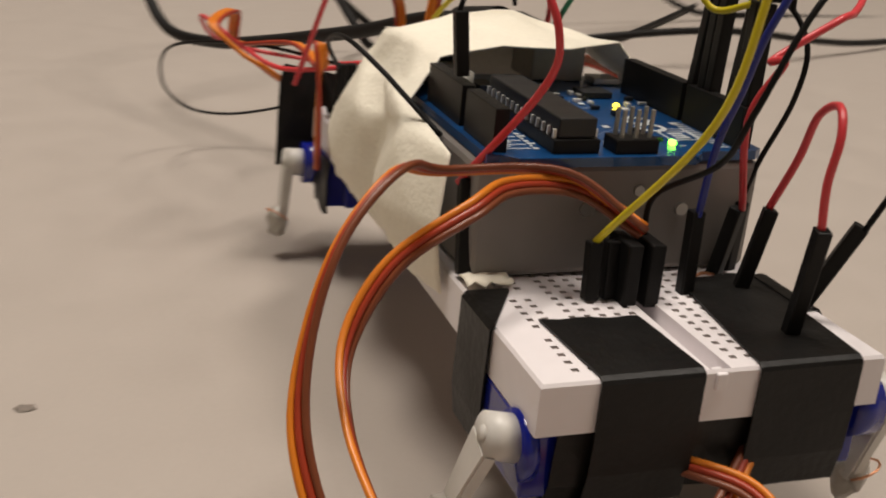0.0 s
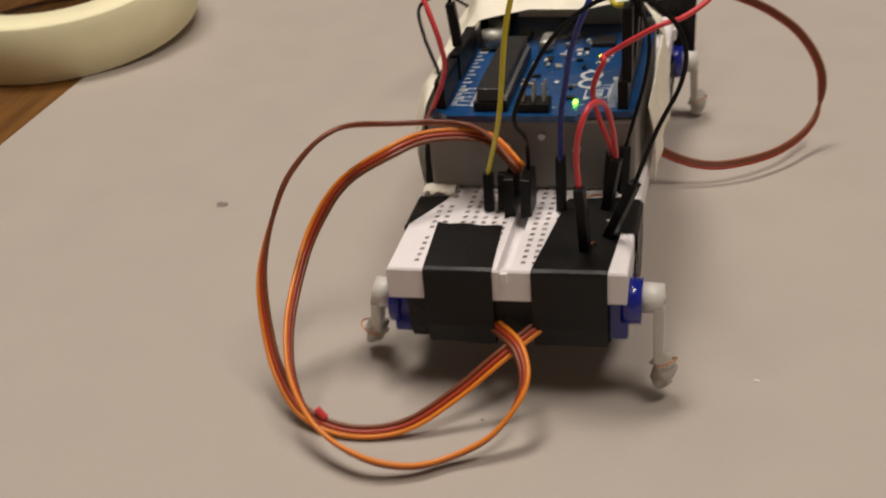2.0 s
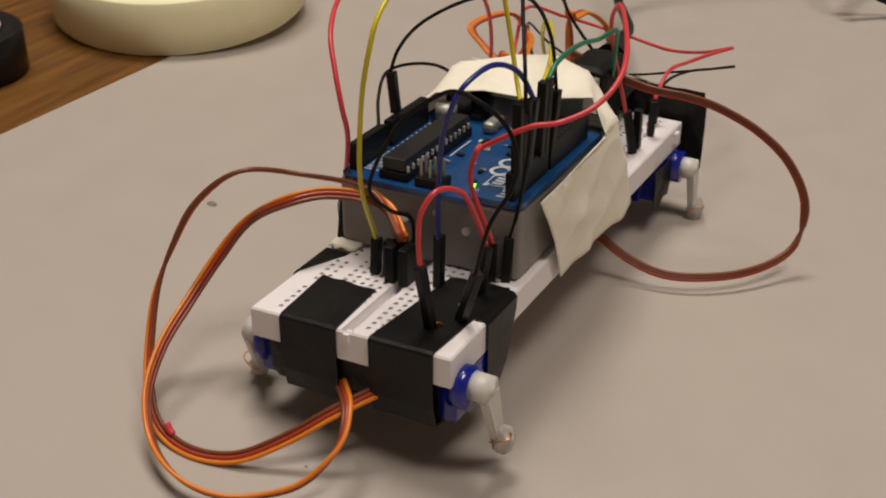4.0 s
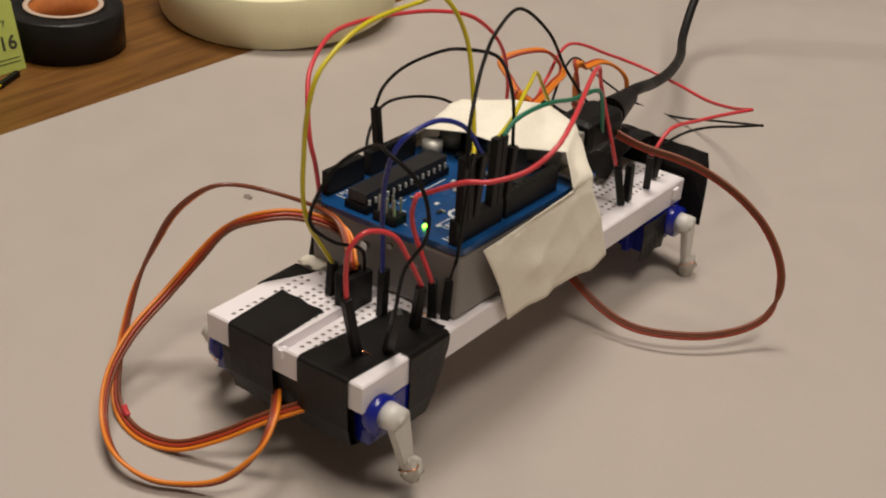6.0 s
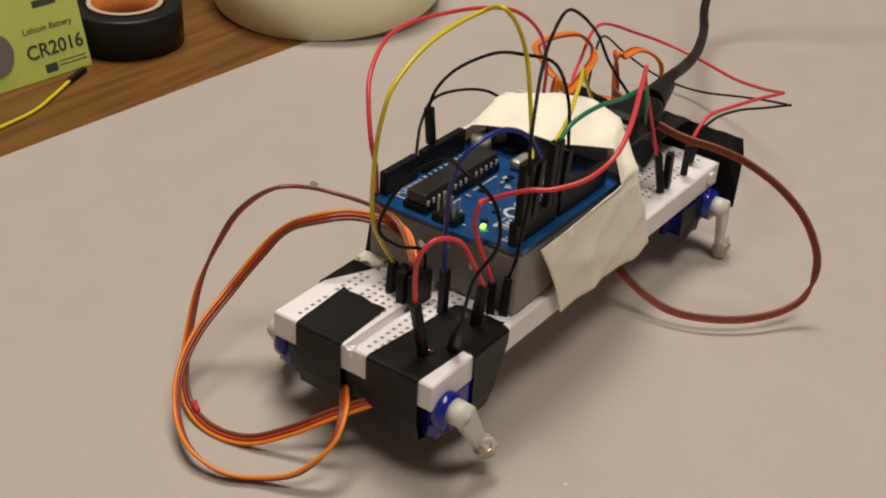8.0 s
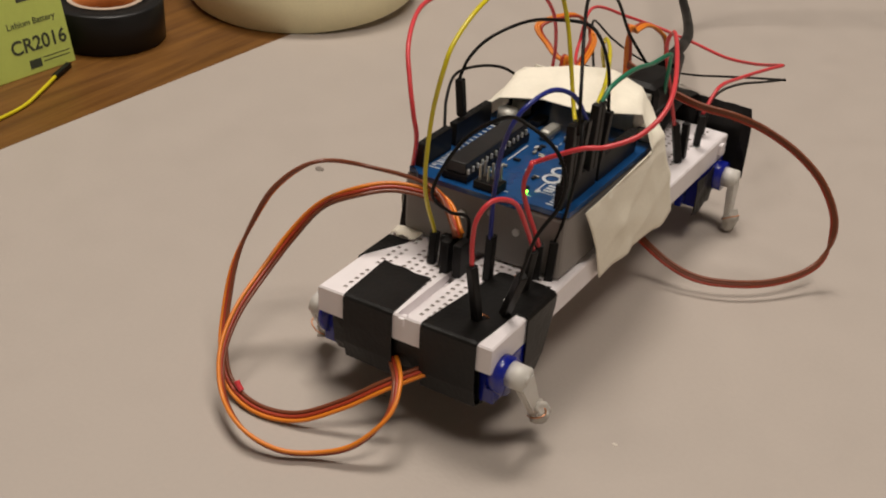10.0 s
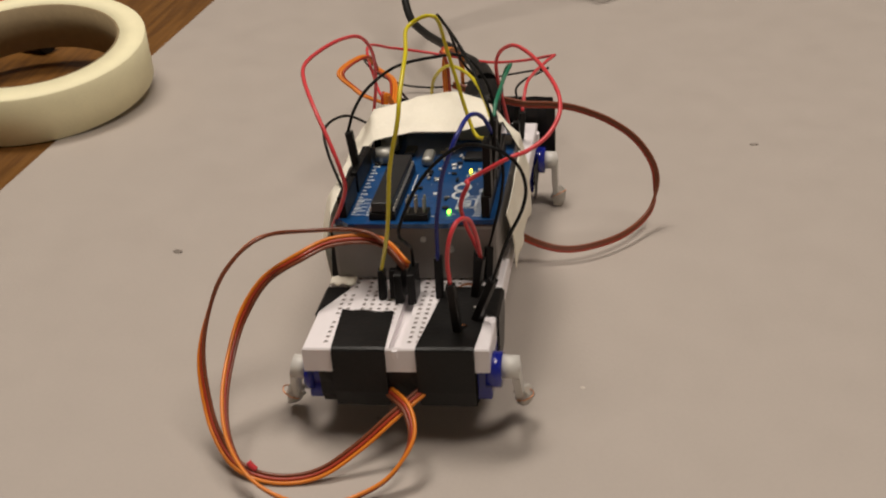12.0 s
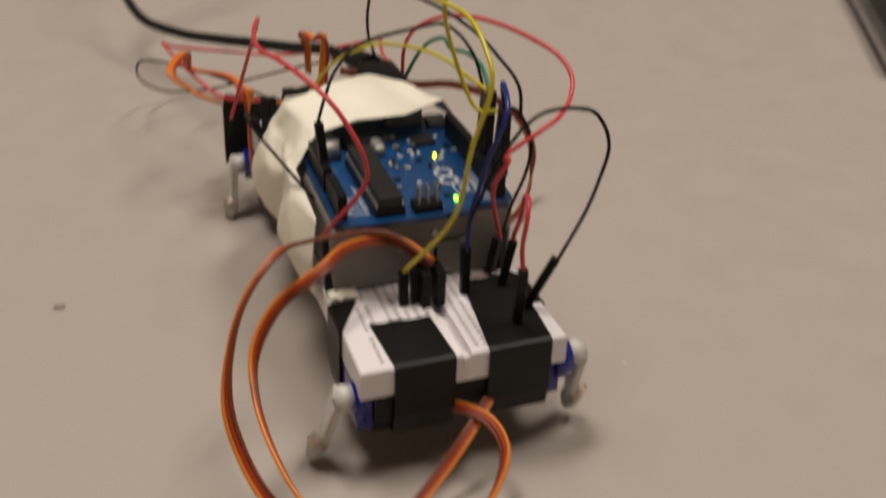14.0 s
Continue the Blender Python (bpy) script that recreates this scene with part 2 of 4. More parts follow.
def sheet(bm, grid, thick):
    """A thin solid sheet from rows of places."""
    rows = [[Vector(q) for q in row] for row in grid]
    nr, nc = len(rows), len(rows[0])

    def normal(i, j):
        u = rows[min(i + 1, nr - 1)][j] - rows[max(i - 1, 0)][j]
        v = rows[i][min(j + 1, nc - 1)] - rows[i][max(j - 1, 0)]
        return u.cross(v).normalized()
    top = [[bm.verts.new(rows[i][j] + normal(i, j) * thick / 2) for j in range(nc)] for i in range(nr)]
    low = [[bm.verts.new(rows[i][j] - normal(i, j) * thick / 2) for j in range(nc)] for i in range(nr)]
    for i in range(nr - 1):
        for j in range(nc - 1):
            bm.faces.new((top[i][j], top[i + 1][j], top[i + 1][j + 1], top[i][j + 1]))
            bm.faces.new((low[i][j], low[i][j + 1], low[i + 1][j + 1], low[i + 1][j]))
    edge = [(0, j) for j in range(nc)] + [(i, nc - 1) for i in range(1, nr)] + [(nr - 1, j) for j in range(nc - 2, -1, -1)] + [(i, 0) for i in range(nr - 2, 0, -1)]
    for (i, j), (k, l) in zip(edge, edge[1:] + edge[:1]):
        bm.faces.new((top[i][j], top[k][l], low[k][l], low[i][j]))
    return bm


def lettering(name, text, size, m, mat, parent, depth=0.00008, weight=0.0):
    """Raised writing from the built-in font, as a mesh."""
    cu = bpy.data.curves.new(name, "FONT")
    cu.body, cu.size, cu.extrude, cu.align_x, cu.align_y = text, size, depth, "CENTER", "CENTER"
    cu.offset = weight
    tmp = bpy.data.objects.new(name, cu)
    me = bpy.data.meshes.new_from_object(tmp)
    bpy.data.objects.remove(tmp)
    me.name = name
    me.materials.clear()
    me.materials.append(mat)
    ob = new(name, me)
    ob.parent = parent
    ob.matrix_basis = m
    return ob


# ---- the room and the table ----
def room():
    bm = box(bmesh.new(), -2.5, 2.5, -2.2, 2.8, -0.86, -0.76)
    tagged(part("floor", bm, CARPET), "dark carpeted floor of the room", "floor", kind="structure")
    bm = box(bmesh.new(), -2.5, 2.5, -2.2, 2.8, 2.4, 2.5)
    tagged(part("ceiling", bm, PLASTER), "plain off-white ceiling", "ceiling", kind="structure")
    for name, b in (("wall_north", (-2.6, 2.6, 2.8, 2.9)), ("wall_south", (-2.6, 2.6, -2.3, -2.2)), ("wall_west", (-2.6, -2.5, -2.2, 2.8)), ("wall_east", (2.5, 2.6, -2.2, 2.8))):
        tagged(part(name, box(bmesh.new(), *b, -0.86, 2.5), PLASTER), "plain painted room wall", "wall", kind="structure")


def ceiling_light(x, y):
    t = empty("ceiling_light")
    part("frame", box(bmesh.new(), x - 0.50, x + 0.50, y - 0.26, y + 0.26, 2.36, 2.399, 0.004), SILVER, t)
    tagged(t, "flat rectangular ceiling light with metal frame", "light", "ceiling lights")


def table():
    t = empty("table")
    bm = box(bmesh.new(), -0.75, 0.85, -0.55, 0.95, -0.03, -0.0006, 0.003)
    part("tabletop", bm, WOOD, t)
    for x in (-0.68, 0.78):
        for y in (-0.48, 0.88):
            part("leg", box(bmesh.new(), x - 0.03, x + 0.03, y - 0.03, y + 0.03, -0.76, -0.03, 0.004), WOOD, t)
    tagged(t, "brown wood-grain table partly covered by a grey mat", "table")
    # the mat, its edge slightly off the table's grain
    bm = bmesh.new()
    a = Vector((-0.19345 + (-0.55 - 0.4297) * MAT_SLOPE, -0.545, 0))
    b = Vector((-0.19345 + (0.94 - 0.4297) * MAT_SLOPE, 0.94, 0))
    vs = [bm.verts.new(v) for v in (a, Vector((0.84, -0.545, 0)), Vector((0.84, 0.94, 0)), b)]
    f = bm.faces.new(vs)
    ex = bmesh.ops.extrude_face_region(bm, geom=[f])
    for v in ex["geom"]:
        if isinstance(v, bmesh.types.BMVert):
            v.co.z = -0.00055
    bmesh.ops.recalc_face_normals(bm, faces=bm.faces)
    tagged(part("grey_mat", bm, PAPER), "smooth warm-grey paper mat lying on the wooden table", "mat")


MAT_SLOPE = 0.0441
room()
ceiling_light(-0.45, 0.45)
ceiling_light(0.75, -0.20)
table()


def masking_roll():
    t = empty("masking_tape_roll")
    h = 0.0252
    bm = bmesh.new()
    lathe(bm, [(0.0466, 0.0003), (0.0590, 0.0003), (0.0596, 0.0008), (0.0596, h - 0.0006), (0.0590, h), (0.0466, h)], 120)
    part("tape_winding", bm, MASK_SIDE, t, "cream crepe paper winding", True)
    bm = bmesh.new()
    lathe(bm, [(0.0452, 0), (0.0465, 0), (0.0465, h - 0.0003), (0.0452, h - 0.0003)], 120)
    part("core", bm, CORE_BEIGE, t, "brown cardboard core", True)
    # its far side is propped up on the pliers
    lean = Vector((0, 0, 1)).rotation_difference(Vector((0.0331, -0.1191, 1)).normalized()).to_matrix().to_4x4()
    t.matrix_basis = Matrix.Translation((-0.2354, 0.2517, 0.0068)) @ lean
    tagged(t, "wide roll of cream masking tape leaning on pliers", "tape roll")


def pliers():
    t = empty("pliers")
    for name, mat, r, pts, label in (
            ("handle", BLACK, 0.0066, ((-0.420, 0.338, 0.0060), (-0.370, 0.352, 0.0060), (-0.310, 0.338, 0.0060), (-0.285, 0.3300, 0.0060), (-0.262, 0.3210, 0.0060)), "black rubber grip"),
            ("handle", RED_GRIP, 0.0050, ((-0.420, 0.345, 0.0135), (-0.370, 0.366, 0.0110), (-0.335, 0.392, 0.0060), (-0.300, 0.410, 0.0044)), "orange-red plastic grip")):
        part(name, sweep(bmesh.new(), spline(pts, 8), r, 14), mat, t, label)
    tagged(t, "pliers with black and orange-red grips on the table", "pliers")


def black_roll():
    t = empty("black_tape_roll")
    c = (-0.267, 0.145, -0.0006)
    h = 0.019
    bm = bmesh.new()
    lathe(bm, [(0.0172, 0), (0.0255, 0), (0.0262, 0.0006), (0.0262, h - 0.0006), (0.0256, h), (0.0172, h)], 72, c)
    part("tape_winding", bm, TAPE_EDGE, t, "dull black tape winding", True)
    bm = bmesh.new()
    lathe(bm, [(0.0155, 0), (0.0171, 0), (0.0171, h + 0.0004), (0.0155, h + 0.0004)], 72, c)
    part("core", bm, KRAFT, t, "orange-brown cardboard core", True)
    bm = bmesh.new()
    lathe(bm, [(0.0153, h + 0.0002), (0.0176, h + 0.0002), (0.0176, h + 0.0007), (0.0153, h + 0.0007)], 72, c)
    part("core_rim", bm, CORE_EDGE, t, "pale cut rim of the core", True)
    tagged(t, "small roll of black cloth tape with brown core", "tape roll")


masking_roll()
pliers()
black_roll()


# ---- the walking robot ----
H = 0.034
robot = tagged(empty("walking_robot"), "four-legged robot on a white breadboard with wires", "robot")


def breadboard():
    """White board with a grid of sunk sockets and a groove down the middle."""
    bm = bmesh.new()
    mm = 0.001
    p = 2.54

    def quad(pts, mat=0):
        f = bm.faces.new([bm.verts.new(Vector(q) * mm) for q in pts])
        f.material_index = mat

    def flat(x0, x1, y0, y1, z=34.0):
        quad(((x0, y0, z), (x1, y0, z), (x1, y1, z), (x0, y1, z)))
    x_in, y0, y1, z, e = 27.1, 0.4, 164.6, 34.0, 0.5
    cols = []
    for s in (-1, 1):
        cols += [(s * (3.81 + p * k), False) for k in range(5)] + [(s * (18.5 + p * k), True) for k in range(2)]
    cols.sort()
    ys = [3.75 + p * j for j in range(63)]
    spans = []
    for x, rail in cols:
        a, b = x - p / 2, x + p / 2
        spans.append((a, b))
        for j, y in enumerate(ys):
            c, d = y - p / 2, y + p / 2
            if rail and j % 6 == 5:
                flat(a, b, c, d)
                continue
            r = 0.55
            o = [(a, c), (b, c), (b, d), (a, d)]
            i = [(x - r, y - r), (x + r, y - r), (x + r, y + r), (x - r, y + r)]
            for k in range(4):
                l = (k + 1) % 4
                quad(((*o[k], z), (*o[l], z), (*i[l], z), (*i[k], z)))
                # shallow holes; the grey of walls and bottom stands in for their shade
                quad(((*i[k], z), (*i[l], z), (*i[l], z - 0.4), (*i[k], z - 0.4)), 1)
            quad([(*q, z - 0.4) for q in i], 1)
        flat(a, b, y0, ys[0] - p / 2)
        flat(a, b, ys[-1] + p / 2, y1)
    edges = [-x_in] + [v for s in spans for v in s] + [x_in]
    for a, b in zip(edges[::2], edges[1::2]):
        if b - a < 0.01:
            continue
        if a < 0 < b:
            flat(a, -1.7, y0, y1)
            flat(1.7, b, y0, y1)
            quad(((-1.7, y0, z), (-1.7, y1, z), (-1.7, y1, z - 3), (-1.7, y0, z - 3)))
            quad(((1.7, y1, z), (1.7, y0, z), (1.7, y0, z - 3), (1.7, y1, z - 3)))
            flat(-1.7, 1.7, y0, y1, z - 3)
        else:
            flat(a, b, y0, y1)
    # rounded rim and sides
    t = [(-x_in, y0), (x_in, y0), (x_in, y1), (-x_in, y1)]
    u = [(-27.5, 0), (27.5, 0), (27.5, 165), (-27.5, 165)]
    for k in range(4):
        l = (k + 1) % 4
        quad(((*t[k], z), (*t[l], z), (*u[l], z - e), (*u[k], z - e)))
        quad(((*u[k], z - e), (*u[l], z - e), (*u[l], 26.0), (*u[k], 26.0)))
    quad([(*q, 26.0) for q in reversed(u)])
    bmesh.ops.recalc_face_normals(bm, faces=bm.faces)
    board = part("breadboard", bm, [WHITE, PIT_SHADE], robot, "white solderless breadboard full of small sockets", twisted=True)
    for y in (0.0825, 0.1585):
        part("side_knob", box(bmesh.new(), 0.0274, 0.0287, y - 0.0016, y + 0.0016, 0.0285, 0.0325, 0.0004), WHITE, board, twisted=True)
    # dovetail notch at the groove's mouth
    part("groove_lip", box(bmesh.new(), -0.0008, 0.0009, -0.0006, 0.002, 0.031, 0.0336, 0.0002), WHITE, board, twisted=True)
    return board


def wavy(x, y, k=1.0):
    return noise.noise(Vector((x * 90, y * 90, 3.1))) * 0.0004 * k


def tape_over_front(name, left, right, back, label):
    """A strip that lies on the board, folds over its front edge and runs under it."""
    n = 10
    rows = []
    path = [(1 - k / 8, None) for k in range(9)]
    for u, _ in path:
        row = []
        for j in range(n + 1):
            s = j / n
            x = left[0] + (right[0] - left[0]) * s
            xb = left[1] + (right[1] - left[1]) * s
            yb = back[0] + (back[1] - back[0]) * s + 0.0003 * math.sin(s * 13 + left[0] * 900)
            y = 0.0006 + (yb - 0.0006) * u
            row.append((x + (xb - x) * u, y, H + 0.0003 + abs(wavy(x, y)) * 0.6 * u))
        rows.append(row)
    for y, z in ((-0.0002, H - 0.0001), (-0.0005, H - 0.0006), (-0.0005, 0.03), (-0.0005, 0.0255), (-0.0002, 0.019), (0.001, 0.0135), (0.006, 0.0122)):
        row = []
        for j in range(n + 1):
            s = j / n
            x = left[0] + (right[0] - left[0]) * s
            row.append((x, y + wavy(x, z, 1.2 if z < 0.024 else 0.3), z))
        rows.append(row)
    return part(name, sheet(bmesh.new(), rows, 0.0003), BLACK_TAPE, robot, label, twisted=True)


def tapes():
    tape_over_front("black_tape_strip", (-0.0187, -0.0200), (-0.0027, -0.0038), (0.0205, 0.0195), "short strip of black tape folded over the front edge")
    tape_over_front("black_tape_strip", (0.0062, 0.0100), (0.0232, 0.0255), (0.0335, 0.0350), "long strip of black tape folded over the front edge")
    rows = []
    for y, z in ((0.0012, 0.0253), (0.0016, 0.021), (0.0020, 0.0165), (0.004, 0.0128), (0.02, 0.0124), (0.034, 0.0128)):
        rows.append([(-0.0235 + 0.047 * k / 12, y + wavy(k * 0.01, z, 2), z + wavy(y, k * 0.013, 1.5)) for k in range(13)])
    part("black_tape_strip", sheet(bmesh.new(), rows, 0.0003), BLACK_TAPE, robot, "black tape band under the front servos", twisted=True)
    # bands that come up the sides of the board
    for s in (1, -1):
        rows = []
        for z, out in ((0.0128, 0.0275), (0.018, 0.0282), (0.0255, 0.0282), (0.03, 0.0281), (0.0335, 0.0281), (H + 0.0003, 0.0274)):
            y0, y1 = (0.0175, 0.0335 - 0.008 * min(1, max(0, (0.031 - z) / 0.018))) if s > 0 else (0.0195, 0.0335)
            rows.append([(s * out, y0 + (y1 - y0) * k / 6 + wavy(z, k), z) for k in range(7)])
        inner = 0.0245 if s > 0 else 0.0205
        for k in range(1, 5):
            xx = 0.0274 + (inner - 0.0274) * k / 4
            lo = 0.0175 if s > 0 else 0.0195 + 0.013 * k / 4
            rows.append([(s * xx, lo + (0.0335 - lo) * j / 6, H + 0.00035 + (0.0002 if s > 0 else 0)) for j in range(7)])
        part("black_tape_strip", sheet(bmesh.new(), rows, 0.0003), BLACK_TAPE, robot, "black tape wrapped up the side of the board", twisted=True)
    # rear wrap over the last servos and the plug
    rows = []
    for y, z, w in ((0.139, 0.0372, 0.0125), (0.145, 0.043, 0.013), (0.152, 0.0455, 0.0135), (0.16, 0.0463, 0.014), (0.1658, 0.0455, 0.0145), (0.1668, 0.038, 0.0145), (0.1668, 0.026, 0.0145), (0.1662, 0.014, 0.0145), (0.160, 0.0122, 0.0145)):
        rows.append([(-0.0005 + w * (k / 5 - 1), y + wavy(k * 0.01, z, 2), z + wavy(y, k * 0.01, 3)) for k in range(11)])
    part("black_tape_strip", sheet(bmesh.new(), rows, 0.0003), BLACK_TAPE, robot, "crumpled black tape over the rear plug", twisted=True)
    for s in (1, -1):
        rows = []
        for z, lean in ((0.0445, 0.0), (0.039, 0.0006), (0.031, 0.001), (0.024, 0.0012), (0.017, 0.001)):
            x0, x1 = 0.006, (0.0335 if s > 0 else 0.0355) + (0.001 if z < 0.04 else 0)
            rows.append([(s * (x0 + (x1 - x0) * k / 8), 0.1672 + lean + wavy(k * 0.01, z, 2), z - (0.005 * (1 - k / 8) if s < 0 and z > 0.03 else 0)) for k in range(9)])
        part("black_tape_strip", sheet(bmesh.new(), rows, 0.0003), BLACK_TAPE, robot, "stiff black tape flap across the rear end", twisted=True)


def rear_side_tape(s):
    """Black tape that hides most of a rear motor under the board's edge."""
    rows = [[(s * (0.0284 + 0.0003 * math.sin(k + z * 900)), 0.1385 + 0.0155 * k / 6, z - 0.0008 * math.sin(k * 1.3) * (z < 0.015)) for k in range(7)] for z in (0.0258, 0.0215, 0.0170, 0.0128)]
    part("black_tape_strip", sheet(bmesh.new(), rows, 0.0003), BLACK_TAPE, robot, "black tape round a rear motor")


rear_side_tape(1)
rear_side_tape(-1)
PIVOT = {(1, 1): 0.0267, (-1, 1): 0.0228, (1, -1): 0.0206, (-1, -1): 0.0204}  # height of the leg shafts: side, front or rear
SHAFT = {(1, 1): 0.0300, (-1, 1): 0.0278, (1, -1): 0.0306, (-1, -1): 0.0308}  # how far out they sit


def servo(s, y):
    """A small blue hobby motor lying under the board, its shaft to the side."""
    d = 1 if y < 0.08 else -1
    m = empty("servo", robot)
    z = PIVOT[s, d] - lift(s * 0.03, y) - (0.001 if d > 0 else 0.0)
    bm = bmesh.new()
    y0, y1 = (y - 0.0030, y + 0.0165) if d > 0 else (y - 0.0165, y + 0.0055)
    box(bm, 0.0075 if s > 0 else -0.0276, 0.0276 if s > 0 else -0.0075, y0, y1, 0.0145 if d > 0 else 0.0135, 0.0259, 0.0005)
    part("case", bm, SERVO_BLUE, m, "blue translucent motor case", twisted=True)
    bm = cyl(bmesh.new(), (s * 0.0260, y, z), (s * (SHAFT[s, d] + 0.0004), y, z), 0.0054, seg=28)
    part("gear_cap", bm, SERVO_BLUE, m, "round blue gear housing", True, twisted=True)
    a, b = (y + 0.0166, y + 0.0210) if d > 0 else (y - 0.0210, y - 0.0166)
    part("mounting_ear", box(bmesh.new(), s * 0.0226 - 0.0012, s * 0.0226 + 0.0012, a, b, 0.0145, 0.0250, 0.0003), SERVO_BLUE, m, twisted=True)
    tagged(m, "blue hobby servo motor taped under the board")


def leg(s, y, curl):
    """A milky horn with a blob of glue and a copper end for a foot; its pivot is the servo's shaft."""
    d = 1 if y < 0.08 else -1
    long = 0.98 if d > 0 else 0.87
    e = empty("leg", robot)
    bm = cyl(bmesh.new(), (0, 0, 0), (s * 0.0052, 0, 0), 0.0036, 0.0034, 24)
    cyl(bm, (s * 0.0051, 0, 0), (s * 0.0055, 0, 0), 0.0014, 0.0013, 12)
    part("hub", bm, HORN, e, "round milky nylon hub", True)
    bm = bmesh.new()
    rings = []
    for z, w, t in ((-0.001, 0.0034, 0.0012), (-0.007 * long, 0.0029, 0.0012), (-0.0130 * long, 0.0024, 0.0011), (-0.0175 * long, 0.0021, 0.001), (-0.0190 * long, 0.0012, 0.0009)):
        rings.append([bm.verts.new((s * 0.0042 + a * t, b * w, z)) for a, b in ((-1, -1), (1, -1), (1, 1), (-1, 1))])
    for a, b in zip(rings, rings[1:]):
        for k in range(4):
            bm.faces.new((a[k], a[(k + 1) % 4], b[(k + 1) % 4], b[k]))
    bm.faces.new(rings[0])
    bm.faces.new(rings[-1][::-1])
    bmesh.ops.recalc_face_normals(bm, faces=bm.faces)
    bmesh.ops.bevel(bm, geom=bm.edges[:], offset=0.0004, segments=2, affect="EDGES")
    part("arm", bm, HORN, e, "tapered milky nylon arm")
    bm = bmesh.new()
    bmesh.ops.create_icosphere(bm, subdivisions=3, radius=1, matrix=Matrix.Translation((s * 0.0052, 0.0003, -0.0186 * long)) @ Matrix.Diagonal((0.0026, 0.0031, 0.0050 * long, 1)))
    for v in bm.verts:
        v.co += Vector((1, 0.7, 0.4)) * noise.noise(v.co * 520 + Vector((y * 100, s, 0))) * 0.0017
    part("foot", bm, GLUE, e, "cloudy glue blob", True)
    ring = [Vector((s * (0.0055 + 0.003 * math.sin(a) * curl), -0.001 + 0.0022 * math.cos(a), -0.0172 * long + 0.0024 * math.sin(a * 0.8))) for a in (k * 0.5 for k in range(9))]
    part("copper_end", sweep(bmesh.new(), ring, 0.00022, 6), COPPER, e, "bare copper wire end")
    e.matrix_basis = pose(s * SHAFT[s, d], y, PIVOT[s, d])
    tagged(e, "swinging leg made from a milky servo horn")
    return e


def uno(u, v, z=0.0):
    """From the controller's own plan (mm from the rear and from its power side) to the robot's space."""
    return Vector((0.0003 + (v - 26.7) * 0.001, 0.1046 - u * 0.001, z))


PCB = 0.0555


def ubox(bm, u0, u1, v0, v1, z0, z1, bevel=0.0):
    a, b = uno(u1, v0), uno(u0, v1)
    return box(bm, a.x, b.x, a.y, b.y, PCB + z0 * 0.001, PCB + z1 * 0.001, bevel)


